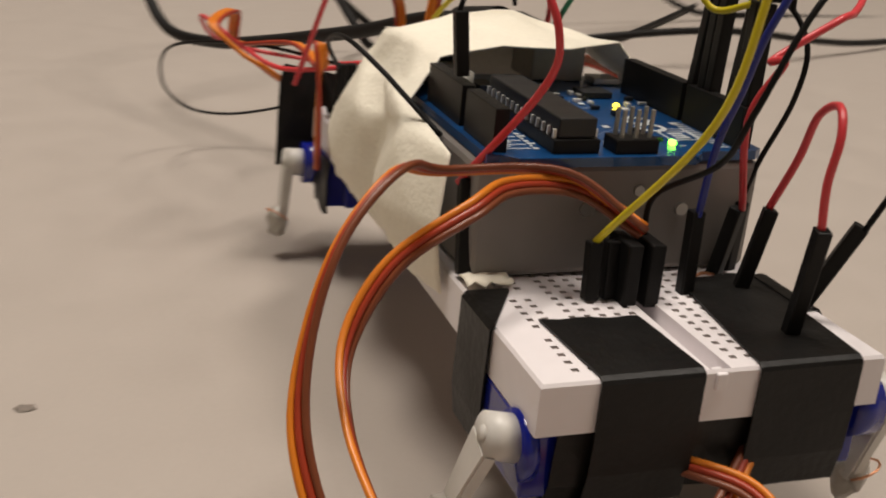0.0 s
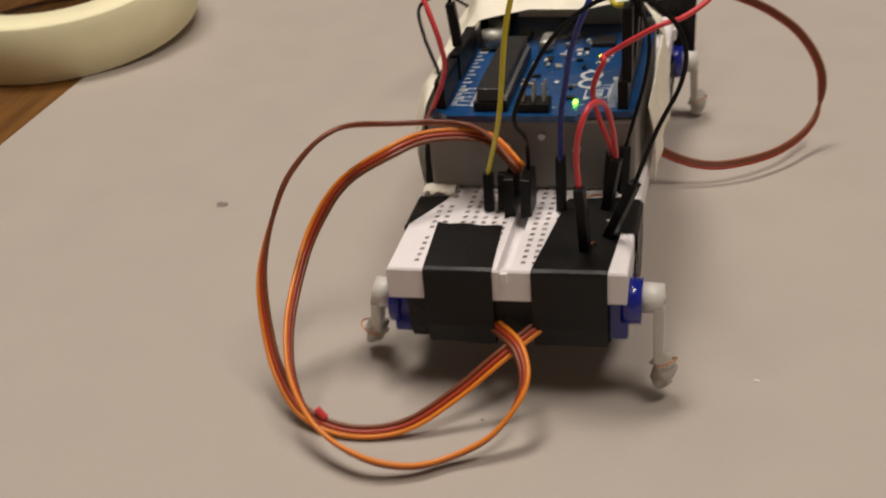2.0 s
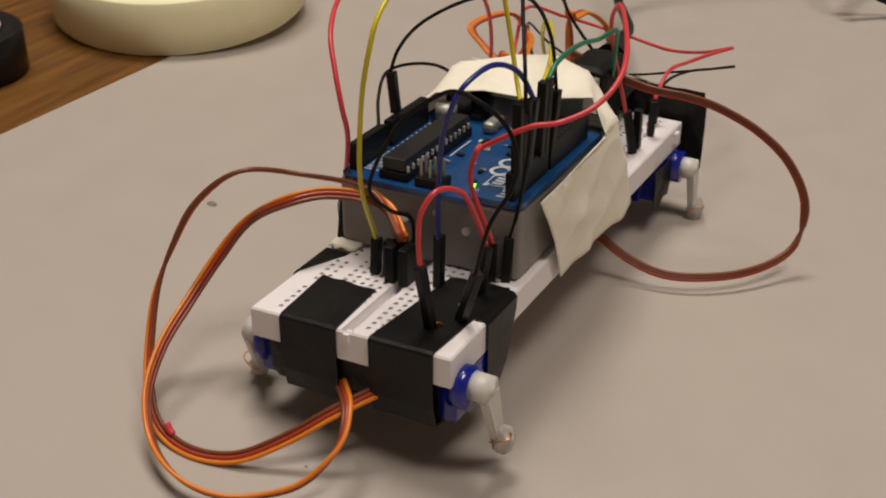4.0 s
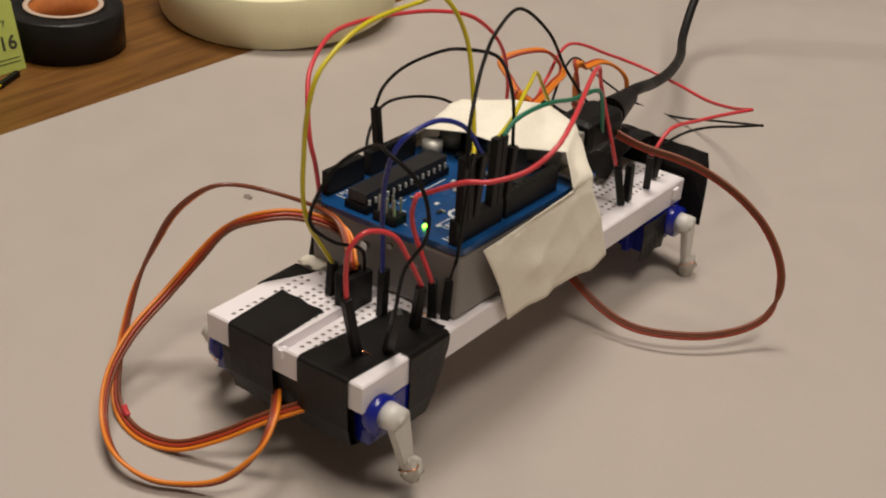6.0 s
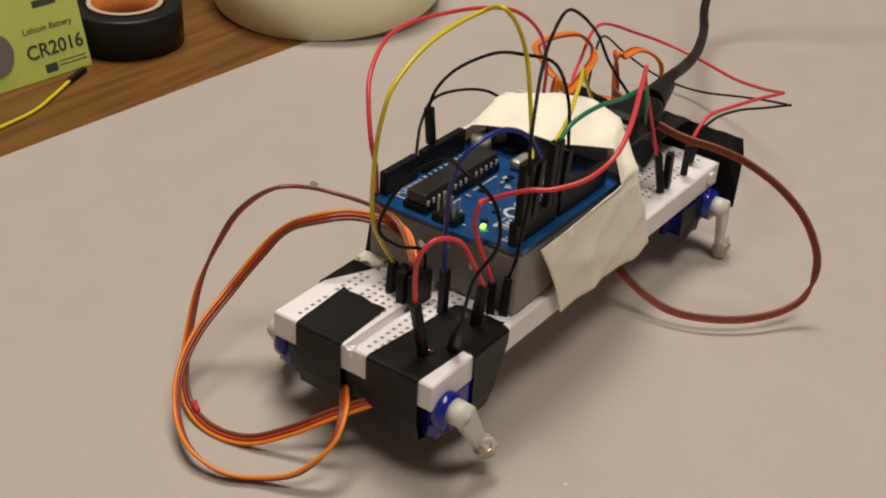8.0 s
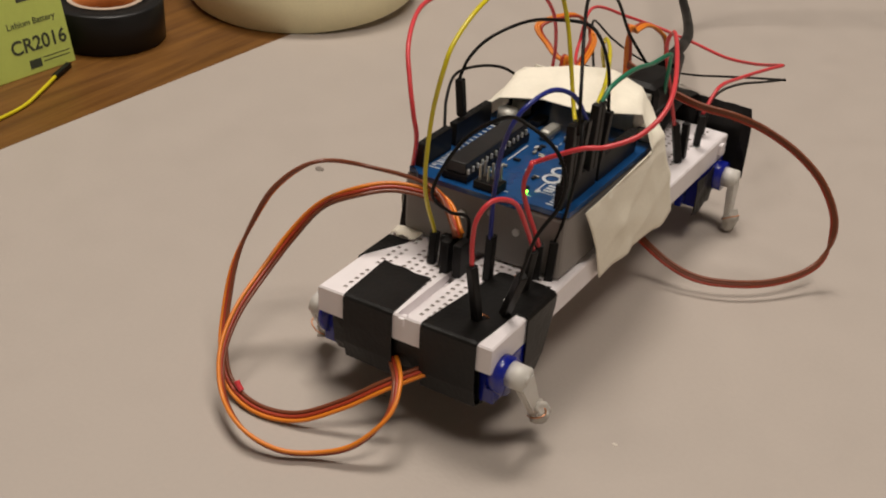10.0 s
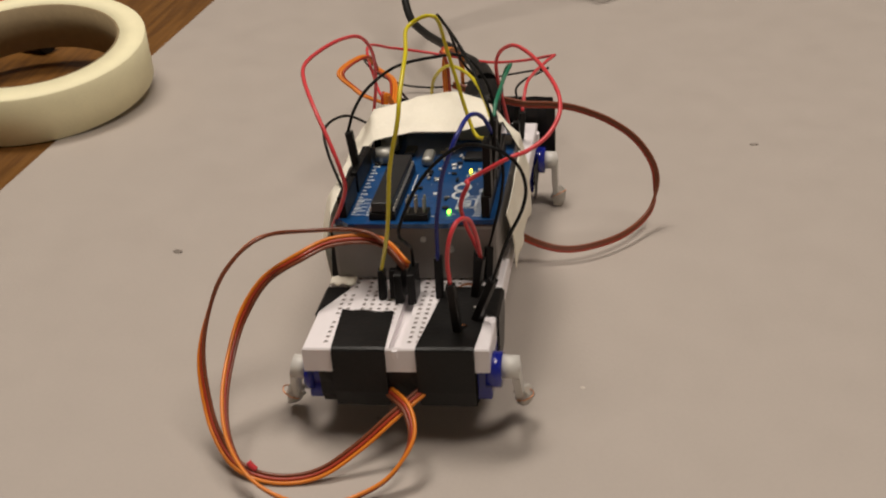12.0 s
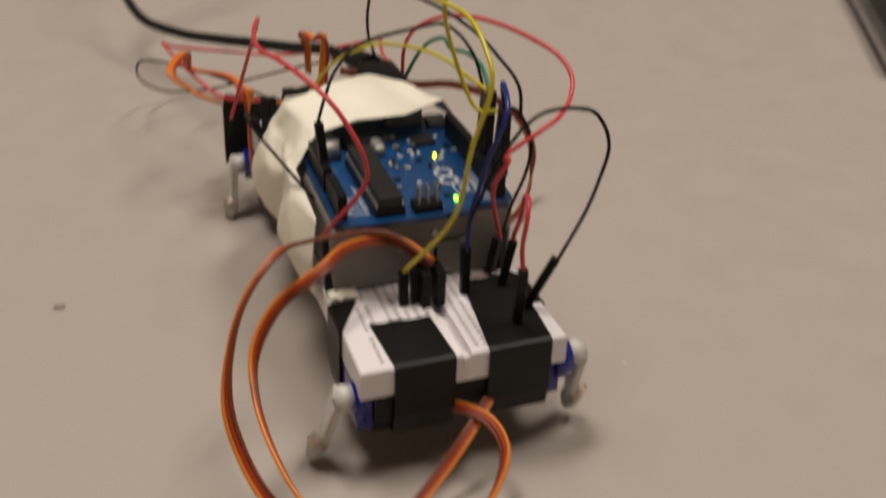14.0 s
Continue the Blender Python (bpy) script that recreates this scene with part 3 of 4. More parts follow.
def controller():
    c = empty("microcontroller_board", robot)
    outline = [(0, 1.8), (66, 1.8), (66, 4.0), (68.6, 6.5), (68.6, 38), (66, 40.5), (66, 50.7), (64.5, 52.4), (0, 52.4)]
    bm = bmesh.new()
    top = [bm.verts.new(uno(u, v, PCB)) for u, v in outline]
    low = [bm.verts.new(uno(u, v, PCB - 0.0016)) for u, v in outline]
    bm.faces.new(top)
    bm.faces.new(low[::-1])
    for k in range(len(top)):
        bm.faces.new((top[k], top[(k + 1) % len(top)], low[(k + 1) % len(top)], low[k]))
    bmesh.ops.recalc_face_normals(bm, faces=bm.faces)
    part("circuit_board", bm, BLUE_PCB, c, "blue printed circuit board", twisted=True)
    # socket strips, with sunk pin holes
    for u0, n, v in ((26.7, 8, 4.2), (49.5, 6, 4.2), (17.6, 10, 48.8), (44.6, 8, 48.8)):
        bm = ubox(bmesh.new(), u0, u0 + n * 2.54, v - 1.25, v + 1.25, 0, 7.2, 0.0001)
        h = part("pin_header", bm, BLACK, c, "black socket strip", twisted=True)
        bm = bmesh.new()
        for k in range(n):
            ubox(bm, u0 + 2.54 * k + 0.9, u0 + 2.54 * k + 1.65, v - 0.4, v + 0.4, 7.2, 7.24)
        part("pin_holes", bm, CHIP, c, twisted=True)
    # the long chip in its socket
    part("chip", ubox(bmesh.new(), 30.6, 66.0, 13.7, 20.3, 2.6, 5.9, 0.0003), CHIP, c, "long black chip", twisted=True)
    part("chip_socket", ubox(bmesh.new(), 30.3, 66.4, 12.9, 21.1, 0, 2.4, 0.0002), BLACK, c, twisted=True)
    for k in range(14):
        for v0, v1 in ((13.1, 13.65), (20.35, 20.9)):
            part("chip_pin", ubox(bmesh.new(), 31.6 + 2.54 * k, 32.15 + 2.54 * k, v0, v1, 2.4, 3.9), TIN, c, twisted=True)
    # capacitors, crystal, regulator, reset key, small chips
    for u, v in ((15.0, 9.6), (24.0, 9.6)):
        p = uno(u, v)
        bm = box(bmesh.new(), p.x - 0.0033, p.x + 0.0033, p.y - 0.0033, p.y + 0.0033, PCB, PCB + 0.0007, 0.0004)
        part("capacitor_base", bm, BLACK, c, twisted=True)
        part("capacitor_can", cyl(bmesh.new(), (p.x, p.y, PCB + 0.0007), (p.x, p.y, PCB + 0.0050), 0.0031), DULL_METAL, c, "shiny round capacitor can", True, twisted=True)
    part("crystal", ubox(bmesh.new(), 19.4, 28.2, 22.6, 26.4, 0, 3.2, 0.0013), DULL_METAL, c, "silver oval crystal can", twisted=True)
    part("usb_chip", ubox(bmesh.new(), 17.8, 24.0, 36.6, 42.8, 0, 1.2, 0.0001), CHIP, c, twisted=True)
    part("reset_key", ubox(bmesh.new(), 4.0, 10.0, 45.0, 51.0, 0, 1.4, 0.0003), METAL, c, twisted=True)
    part("regulator", ubox(bmesh.new(), 14.0, 20.5, 15.5, 19.0, 0, 1.7, 0.0002), CHIP, c, twisted=True)
    part("usb_socket", ubox(bmesh.new(), -6.2, 6.5, 31.8, 43.8, 0, 8.8, 0.0004), DULL_METAL, c, "square metal USB socket", twisted=True)
    part("power_jack", ubox(bmesh.new(), -1.8, 12.5, 3.3, 12.2, 0, 8.3, 0.0006), BLACK, c, "black power jack", twisted=True)
    part("icsp_base", ubox(bmesh.new(), 62.0, 67.2, 23.6, 31.4, 0, 2.5, 0.0002), BLACK, c, twisted=True)
    for a in range(2):
        for b in range(3):
            part("pin", ubox(bmesh.new(), 63.0 + 2.54 * a, 63.6 + 2.54 * a, 24.7 + 2.54 * b, 25.3 + 2.54 * b, 2.5, 7.2), DULL_METAL, c, twisted=True)
    rng = random.Random(4)
    for k in range(44):
        u, v = rng.uniform(14, 58), rng.uniform(22, 46)
        if v < 27 and 18 < u < 29.5 or 36 < v < 44 and u < 25 or 40 < u and 36 < v < 46:
            continue
        w, l = rng.choice(((0.9, 1.7), (1.7, 0.9), (1.2, 2.0)))
        part("surface_part", ubox(bmesh.new(), u, u + w, v, v + l, 0, rng.uniform(0.5, 0.9), 0.00005), (DULL_METAL, CHIP, TIN)[k % 3], c, twisted=True)
    # lamps
    part("power_lamp", ubox(bmesh.new(), 60.6, 62.0, 36.5, 37.5, 0, 0.8, 0.0002), LED_ON, c, "lit green indicator lamp", twisted=True)
    part("status_lamp", ubox(bmesh.new(), 31.4, 32.6, 39.5, 40.4, 0, 0.8, 0.0002), LED_L, c, "lit yellow indicator lamp", twisted=True)
    # white print: two linked rings, bars for the small writing
    bm = bmesh.new()
    for du in (-2.7, 2.7):
        p = uno(46.5 + du, 38.9, PCB + 0.00006)
        lathe(bm, [(0.0019, 0), (0.0029, 0), (0.0029, 0.00006), (0.0019, 0.00006)], 32, p)
    part("ring_mark", bm, SILK, c, "two linked white rings", twisted=True)
    bm = bmesh.new()
    for k in range(13):
        ubox(bm, 45 + k * 1.5, 45.6 + k * 1.5, 44.9 if k % 3 else 44.5, 46.9, 0.02, 0.07)
    for k in range(11):
        ubox(bm, 46 + k * 1.6, 46.9 + k * 1.6, 11.0, 11.5 + 0.5 * (k % 3), 0.02, 0.07)
    for k in range(14):
        ubox(bm, 27.6 + k * 2.54, 28.3 + k * 2.54, 6.2, 8.6 - (k % 2), 0.02, 0.07)
        if k > 8:
            ubox(bm, 29.2 + k * 2.54, 29.6 + k * 2.54, 6.2, 10.6, 0.02, 0.07)
    ubox(bm, 50, 60, 44.6, 44.9, 0.02, 0.07)
    ubox(bm, 50.0, 50.3, 40.0, 44.9, 0.02, 0.07)
    ubox(bm, 52, 58.5, 22.4, 22.7, 0.02, 0.07)
    ubox(bm, 34, 46, 22.4, 22.8, 0.02, 0.07)
    for k in range(26):
        u, v = rng.uniform(13, 64), rng.uniform(22, 46)
        ubox(bm, u, u + rng.choice((0.3, 1.6)), v, v + rng.choice((0.3, 1.2)), 0.02, 0.06)
    part("small_print", bm, SILK, c, "white printed marks", twisted=True)
    # a stadium-shaped outline with three strokes in it, under the rings
    bm = bmesh.new()
    for v0 in (38.6, 44.2):
        ubox(bm, 52.4, 57.4, v0, v0 + 0.35, 0.02, 0.07)
    for u0 in (51.6, 57.9):
        ubox(bm, u0, u0 + 0.35, 39.7, 43.5, 0.02, 0.07)
    for u0 in (51.75, 57.35):
        for v0 in (38.95, 43.5):
            ubox(bm, u0, u0 + 0.75, v0, v0 + 0.75, 0.02, 0.07)
    for k in range(3):
        ubox(bm, 53.0 + 1.6 * k, 53.9 + 1.6 * k, 40.2, 43.0, 0.02, 0.07)
    part("badge_mark", bm, SILK, c, "white stadium-shaped printed mark", twisted=True)
    tagged(c, "blue microcontroller board with black headers and lit lamps")
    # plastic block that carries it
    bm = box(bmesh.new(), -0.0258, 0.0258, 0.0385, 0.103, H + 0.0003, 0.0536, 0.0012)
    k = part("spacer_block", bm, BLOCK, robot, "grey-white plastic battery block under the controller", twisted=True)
    for x, z, r in ((0.0115, 0.0455, 0.0011), (-0.006, 0.046, 0.0013), (0.003, 0.049, 0.0009)):
        part("screw", cyl(bmesh.new(), (x, 0.0386, z), (x, 0.0379, z), r, seg=16), METAL, k, twisted=True)


FOLDS = [(Vector((0.3, 0.8, 0.5)).normalized(), 0.019, 0.0005), (Vector((-0.6, 0.3, 0.8)).normalized(), 0.023, 0.0006), (Vector((0.2, -0.5, 0.9)).normalized(), 0.014, 0.0004), (Vector((0.9, 0.5, -0.2)).normalized(), 0.027, 0.0005)]


def masking_wrap():
    """Creased cream tape that holds the block and the controller down."""
    front = [(0.0292, 0.0590, 0.0267), (0.0294, 0.0530, 0.040), (0.0280, 0.0460, 0.0535), (0.0286, 0.0885, 0.0560), (0.0222, 0.0925, 0.0650), (0.0080, 0.0850, 0.0645),
             (-0.0070, 0.0840, 0.0650), (-0.0205, 0.0810, 0.0632), (-0.0280, 0.0740, 0.0560), (-0.0280, 0.0470, 0.0535), (-0.0300, 0.0435, 0.042), (-0.0286, 0.0430, 0.0300)]
    rear = [(0.0292, 0.112, 0.0263), (0.0292, 0.106, 0.040), (0.0284, 0.100, 0.0525), (0.0262, 0.101, 0.0565), (0.0132, 0.1115, 0.0652), (0.0030, 0.1120, 0.0672),
            (-0.0100, 0.1105, 0.0672), (-0.0255, 0.1060, 0.0640), (-0.0290, 0.1080, 0.0560), (-0.0305, 0.1160, 0.0480), (-0.0310, 0.1240, 0.0360), (-0.0290, 0.1270, 0.0268)]
    rows = []
    n, m = 44, 9
    for k in range(len(front) - 1):
        for h in range(m if k < len(front) - 2 else m + 1):
            a = Vector(front[k]).lerp(Vector(front[k + 1]), h / m)
            b = Vector(rear[k]).lerp(Vector(rear[k + 1]), h / m)
            row = []
            for i in range(n + 1):
                q = a.lerp(b, i / n)
                u = i / n
                crease = 0
                for fold, wide, deep in FOLDS:
                    w = abs((q.dot(fold) / wide + noise.noise(q * 40) * 0.12) % 1 - 0.5)
                    crease += deep * (1 - min(1, w * 5)) - deep * 0.5 * w
                crease += abs(noise.noise(Vector((q.x * 75 + 9, q.y * 85, q.z * 75)))) * 0.0006
                out = Vector((q.x, 0, (q.z - 0.045) * 1.4)).normalized()
                bulge = 0.0048 * abs(math.sin(u * math.pi * 2)) * math.sin(min(1, max(0, (0.058 - q.z) / 0.03)) * math.pi) if q.x < -0.027 else 0
                row.append(q + out * (crease * min(1, 0.15 + u * 5) + bulge))
            rows.append(row)
    part("masking_tape_wrap", sheet(bmesh.new(), rows, 0.0003), MASK, robot, "creased cream masking tape strapped over the controller", True, twisted=True)
    # the rear slope of the wrap, down to the board
    rows = []
    for y, z, x0, x1 in ((0.1105, 0.0640, -0.024, 0.0125), (0.1125, 0.058, -0.0255, 0.0145), (0.114, 0.05, -0.0265, 0.0165), (0.116, 0.042, -0.027, 0.0175), (0.119, 0.0350, -0.027, 0.018)):
        rows.append([(x1 + (x0 - x1) * k / 10, y + 0.0008 * noise.noise(Vector((k, z * 200, 1))), z) for k in range(11)])
    part("masking_tape_wrap", sheet(bmesh.new(), rows, 0.0003), MASK, robot, "masking tape running down behind the controller", True, twisted=True)


def connector(name, foot, tip, w=0.0024):
    """A slim black jumper housing on a pin, standing from foot to tip."""
    a, b = Vector(foot), Vector(tip)
    d = b - a
    m = Matrix.Translation(a) @ d.to_track_quat("Z", "Y").to_matrix().to_4x4()
    bm = box(bmesh.new(), -w / 2, w / 2, -w / 2, w / 2, 0.0008, d.length, 0.0003, m)
    part(name, bm, BLACK, robot, "slim black jumper connector")


breadboard()
tapes()
LEGS = {}
for key, s, y in (("front_right", 1, 0.0058), ("front_left", -1, 0.0058), ("rear_right", 1, 0.1585), ("rear_left", -1, 0.1585)):
    servo(s, y)
    LEGS[key] = leg(s, y, 1)
controller()
masking_wrap()


# ---- wires ----
def wire(name, mat, r, pts, label, sides=8):
    return part(name, sweep(bmesh.new(), spline(pts, 8), r, sides), mat, robot, label)


def ribbon(pts, label, order=(0, 1, 2), lean=0.0, twist=(), pitch=0.00112, mats=(BROWN, RIB_RED, ORANGE)):
    """Three strands side by side, brown, red and orange."""
    e = empty("servo_cable", robot)
    line = spline(pts, 7)
    sides, last = [], Vector((1, 0, 0))
    for i in range(len(line)):
        d = (line[min(i + 1, len(line) - 1)] - line[max(i - 1, 0)]).normalized()
        v = d.cross(Vector((0.12, 0.1, 1))).normalized()
        if v.dot(last) < 0:
            v = -v
        last = v
        sides.append(v)
    for _ in range(3):
        sides = [(sides[max(i - 1, 0)] + sides[i] + sides[min(i + 1, len(sides) - 1)]).normalized() for i in range(len(sides))]
    if lean:
        # turn the flat cable up on its edge
        for i in range(len(line)):
            d = (line[min(i + 1, len(line) - 1)] - line[max(i - 1, 0)]).normalized()
            up = sides[i].cross(d)
            up = up if up.z > 0 else -up
            u = i / (len(line) - 1)
            a = lean if not twist or u > twist[1] else twist[0] + (lean - twist[0]) * max(0, (u - twist[1] + 0.12) / 0.12)
            sides[i] = (sides[i] * math.cos(a) + up * math.sin(a)).normalized()
    for k, mat in zip(order, mats):
        strand = [q + v * pitch * (k - 1) for q, v in zip(line, sides)]
        part("strand", sweep(bmesh.new(), strand, 0.0006, 8), mat, e)
    return tagged(e, label)


wire("red_jumper_wire", RED, 0.00066, [(-0.0273, 0.0436, 0.0495), (-0.0188, 0.0326, 0.0680), (-0.0185, 0.0301, 0.0767), (-0.0220, 0.0329, 0.0852), (-0.0268, 0.0390, 0.0919), (-0.0336, 0.0535, 0.0955), (-0.0377, 0.0694, 0.0947), (-0.0366, 0.0854, 0.0937), (-0.0333, 0.1010, 0.0920), (-0.0305, 0.1166, 0.0871), (-0.0302, 0.1317, 0.0752), (-0.0326, 0.1419, 0.0595), (-0.0362, 0.1479, 0.0430)], "long red jumper wire looping over the robot")
wire("yellow_jumper_wire", YELLOW, 0.0006, [(-0.0086, 0.0282, 0.0445), (-0.0014, 0.0107, 0.0682), (0.0015, 0.0073, 0.0887), (0.0049, 0.0060, 0.1029), (0.0053, 0.0104, 0.1099), (0.0046, 0.0241, 0.1152), (0.0007, 0.0486, 0.1142), (0.0085, 0.0495, 0.1169), (0.0105, 0.0577, 0.1030), (0.0177, 0.0530, 0.0804), (0.0231, 0.0441, 0.0813)], "long yellow jumper wire arching over the controller")
wire("black_jumper_wire", BLACK_WIRE, 0.0005, [(-0.0241, 0.0620, 0.0741), (-0.0215, 0.0631, 0.0818), (-0.0174, 0.0675, 0.0877), (-0.0093, 0.0726, 0.0928), (0.0040, 0.0660, 0.0985), (0.0140, 0.0670, 0.0985), (0.0210, 0.0640, 0.0910), (0.0244, 0.0610, 0.0785)], "black jumper wire arching across the controller")
wire("black_jumper_wire", BLACK_WIRE, 0.0005, [(-0.0260, 0.0594, 0.0534), (-0.0309, 0.0669, 0.0586), (-0.0344, 0.0730, 0.0623), (-0.0380, 0.0832, 0.0654), (-0.0382, 0.0963, 0.0640), (-0.0362, 0.1106, 0.0596), (-0.0319, 0.1190, 0.0533)], "black jumper wire bent round the side")
wire("black_jumper_wire", BLACK_WIRE, 0.0005, [(0.0263, 0.0386, 0.0809), (0.0254, 0.0394, 0.0900), (0.0218, 0.0460, 0.0960), (0.0173, 0.0547, 0.1009), (0.0105, 0.0695, 0.1040), (0.0016, 0.0936, 0.1029), (0.0025, 0.1087, 0.0925), (0.0046, 0.1168, 0.0798), (0.0095, 0.1233, 0.0686)], "black jumper wire in a tall narrow arch")
wire("red_jumper_wire", RED, 0.00066, [(0.0208, 0.0342, 0.0479), (0.0165, 0.0306, 0.0644), (0.0193, 0.0277, 0.0742), (0.0192, 0.0310, 0.0741), (0.0304, 0.0313, 0.0810), (0.0359, 0.0355, 0.0817), (0.0416, 0.0417, 0.0843), (0.0444, 0.0490, 0.0888), (0.0420, 0.0600, 0.0923), (0.0331, 0.0817, 0.0936), (0.0240, 0.1023, 0.0893), (0.0173, 0.1179, 0.0762), (0.0202, 0.1286, 0.0477)], "red jumper wire swept wide to the rear")
wire("red_jumper_wire", RED, 0.00066, [(-0.0240, 0.1510, 0.0470), (-0.0360, 0.1680, 0.0430), (-0.0432, 0.1850, 0.0446), (-0.0520, 0.2138, 0.0486), (-0.0466, 0.2383, 0.0392), (-0.0350, 0.2490, 0.0336), (-0.0192, 0.2487, 0.0312), (-0.0022, 0.2418, 0.0311), (0.0151, 0.2260, 0.0377), (0.0319, 0.2028, 0.0490)], "red jumper wire trailing behind the robot")
wire("red_jumper_wire", RED, 0.00066, [(0.0320, 0.2028, 0.0490), (0.0285, 0.1899, 0.0502), (0.0253, 0.1738, 0.0517), (0.0242, 0.1551, 0.0541), (0.0235, 0.1450, 0.0475)], "red jumper wire folded back sharply")
wire("black_jumper_wire", BLACK_WIRE, 0.0005, [(-0.0210, 0.1520, 0.0470), (-0.0400, 0.1900, 0.0450), (-0.0591, 0.2325, 0.0361), (-0.0602, 0.2576, 0.0199), (-0.0511, 0.2713, 0.0083), (-0.0381, 0.2740, 0.0054), (-0.0238, 0.2697, 0.0082), (-0.0058, 0.2621, 0.0148), (0.0118, 0.2479, 0.0235), (0.0270, 0.2299, 0.0328)], "black jumper wire trailing behind the robot")
wire("black_jumper_wire", BLACK_WIRE, 0.0005, [(0.0270, 0.2299, 0.0330), (0.0235, 0.2122, 0.0369), (0.0197, 0.1970, 0.0402), (0.0174, 0.1817, 0.0421), (0.0205, 0.1580, 0.0460)], "black jumper wire folded back sharply")
wire("green_jumper_wire", GREEN, 0.00066, [(0.0237, 0.0570, 0.0827), (0.0239, 0.0614, 0.0856), (0.0243, 0.0684, 0.0867), (0.0242, 0.0785, 0.0859), (0.0236, 0.0905, 0.0832), (0.0242, 0.1018, 0.0827), (0.0210, 0.1120, 0.0760), (0.0170, 0.1220, 0.0600)], "dark green jumper wire")
wire("yellow_jumper_wire", YELLOW, 0.0006, [(0.0232, 0.0555, 0.0826), (0.0199, 0.0668, 0.0838), (0.0167, 0.0751, 0.0856), (0.0111, 0.0876, 0.0853), (0.0024, 0.1042, 0.0813), (-0.0060, 0.1220, 0.0696), (-0.0105, 0.1377, 0.0543)], "short yellow jumper wire")
wire("blue_jumper_wire", BLUE_WIRE, 0.00066, [(0.0246, 0.0469, 0.0812), (0.0222, 0.0429, 0.0888), (0.0195, 0.0353, 0.0925), (0.0174, 0.0264, 0.0909), (0.0153, 0.0233, 0.0862), (0.0125, 0.0241, 0.0782), (0.0110, 0.0253, 0.0698), (0.0095, 0.0272, 0.0608), (0.0090, 0.0283, 0.0487)], "dark blue jumper wire")
wire("black_jumper_wire", BLACK_WIRE, 0.0005, [(0.0010, 0.0305, 0.0440), (0.0010, 0.0290, 0.0520), (0.0031, 0.0152, 0.0610), (0.0025, 0.0080, 0.0699), (0.0099, 0.0085, 0.0855), (0.0196, 0.0106, 0.0939), (0.0290, 0.0055, 0.0965), (0.0352, 0.0079, 0.0912), (0.0378, 0.0087, 0.0844), (0.0368, 0.0094, 0.0766), (0.0326, 0.0075, 0.0676), (0.0276, 0.0110, 0.0520)], "black jumper wire in a big arch over the front")
wire("red_jumper_wire", RED, 0.00066, [(0.0163, 0.0063, 0.0537), (0.0158, 0.0065, 0.0607), (0.0166, 0.0067, 0.0675), (0.0184, 0.0108, 0.0712), (0.0205, 0.0182, 0.0680), (0.0218, 0.0228, 0.0601), (0.0220, 0.0283, 0.0502)], "short red jumper wire in a small arch")
wire("black_jumper_wire", BLACK_WIRE, 0.0005, [(0.0244, 0.0469, 0.0815), (0.0265, 0.0408, 0.0819), (0.0286, 0.0360, 0.0756), (0.0278, 0.0358, 0.0666), (0.0252, 0.0385, 0.0553), (0.0232, 0.0388, 0.0475)], "black jumper wire close to the block")
wire("usb_cable", USB, 0.0021, [(0.0080, 0.1358, 0.0624), (0.0026, 0.1682, 0.0578), (-0.0061, 0.1990, 0.0492), (-0.0148, 0.2272, 0.0421), (-0.0261, 0.2579, 0.0345), (-0.0398, 0.2918, 0.0274), (-0.0538, 0.3216, 0.0266), (-0.0608, 0.3445, 0.0393), (-0.0600, 0.3600, 0.0600), (-0.0550, 0.3800, 0.1000), (-0.0300, 0.4100, 0.1350), (0.0500, 0.4700, 0.1400), (0.2000, 0.5600, 0.0800), (0.3200, 0.6200, 0.0120), (0.4200, 0.6600, 0.0024), (0.5500, 0.6800, 0.0024)], "thick black USB cable trailing behind", 14)
ribbon([(-0.0005, 0.0276, 0.0462), (-0.0129, 0.0340, 0.0540), (-0.0340, 0.0330, 0.0545), (-0.0440, 0.0210, 0.0580), (-0.0531, 0.0140, 0.0503), (-0.0580, 0.0086, 0.0389), (-0.0598, 0.0025, 0.0279), (-0.0575, -0.0045, 0.0175), (-0.0530, -0.0115, 0.0095), (-0.0452, -0.0182, 0.0042), (-0.0334, -0.0210, 0.0024), (-0.0210, -0.0185, 0.0034), (-0.0100, -0.0125, 0.0090), (-0.0005, -0.0065, 0.0160), (0.0082, 0.0015, 0.0208)], "flat brown-red-orange servo cable looped on the mat", (0, 1, 2), -0.85, (-0.5, 0.36))
ribbon([(-0.0006, 0.0280, 0.0462), (-0.0098, 0.0338, 0.0513), (-0.0230, 0.0300, 0.0530), (-0.0320, 0.0225, 0.0515), (-0.0435, 0.0215, 0.0436), (-0.0506, 0.0170, 0.0334), (-0.0522, 0.0066, 0.0258), (-0.0505, -0.0076, 0.0200), (-0.0463, -0.0190, 0.0140), (-0.0385, -0.0275, 0.0085), (-0.0275, -0.0328, 0.0060), (-0.0172, -0.0318, 0.0034), (-0.0085, -0.0268, 0.0028), (0.0006, -0.0215, 0.0063), (0.0062, -0.0148, 0.0140), (0.0040, -0.0069, 0.0192), (-0.0035, 0.0018, 0.0194)], "flat orange-edged servo cable looped on the mat", (0, 1, 2), 0.9, (0.9, 0.45))
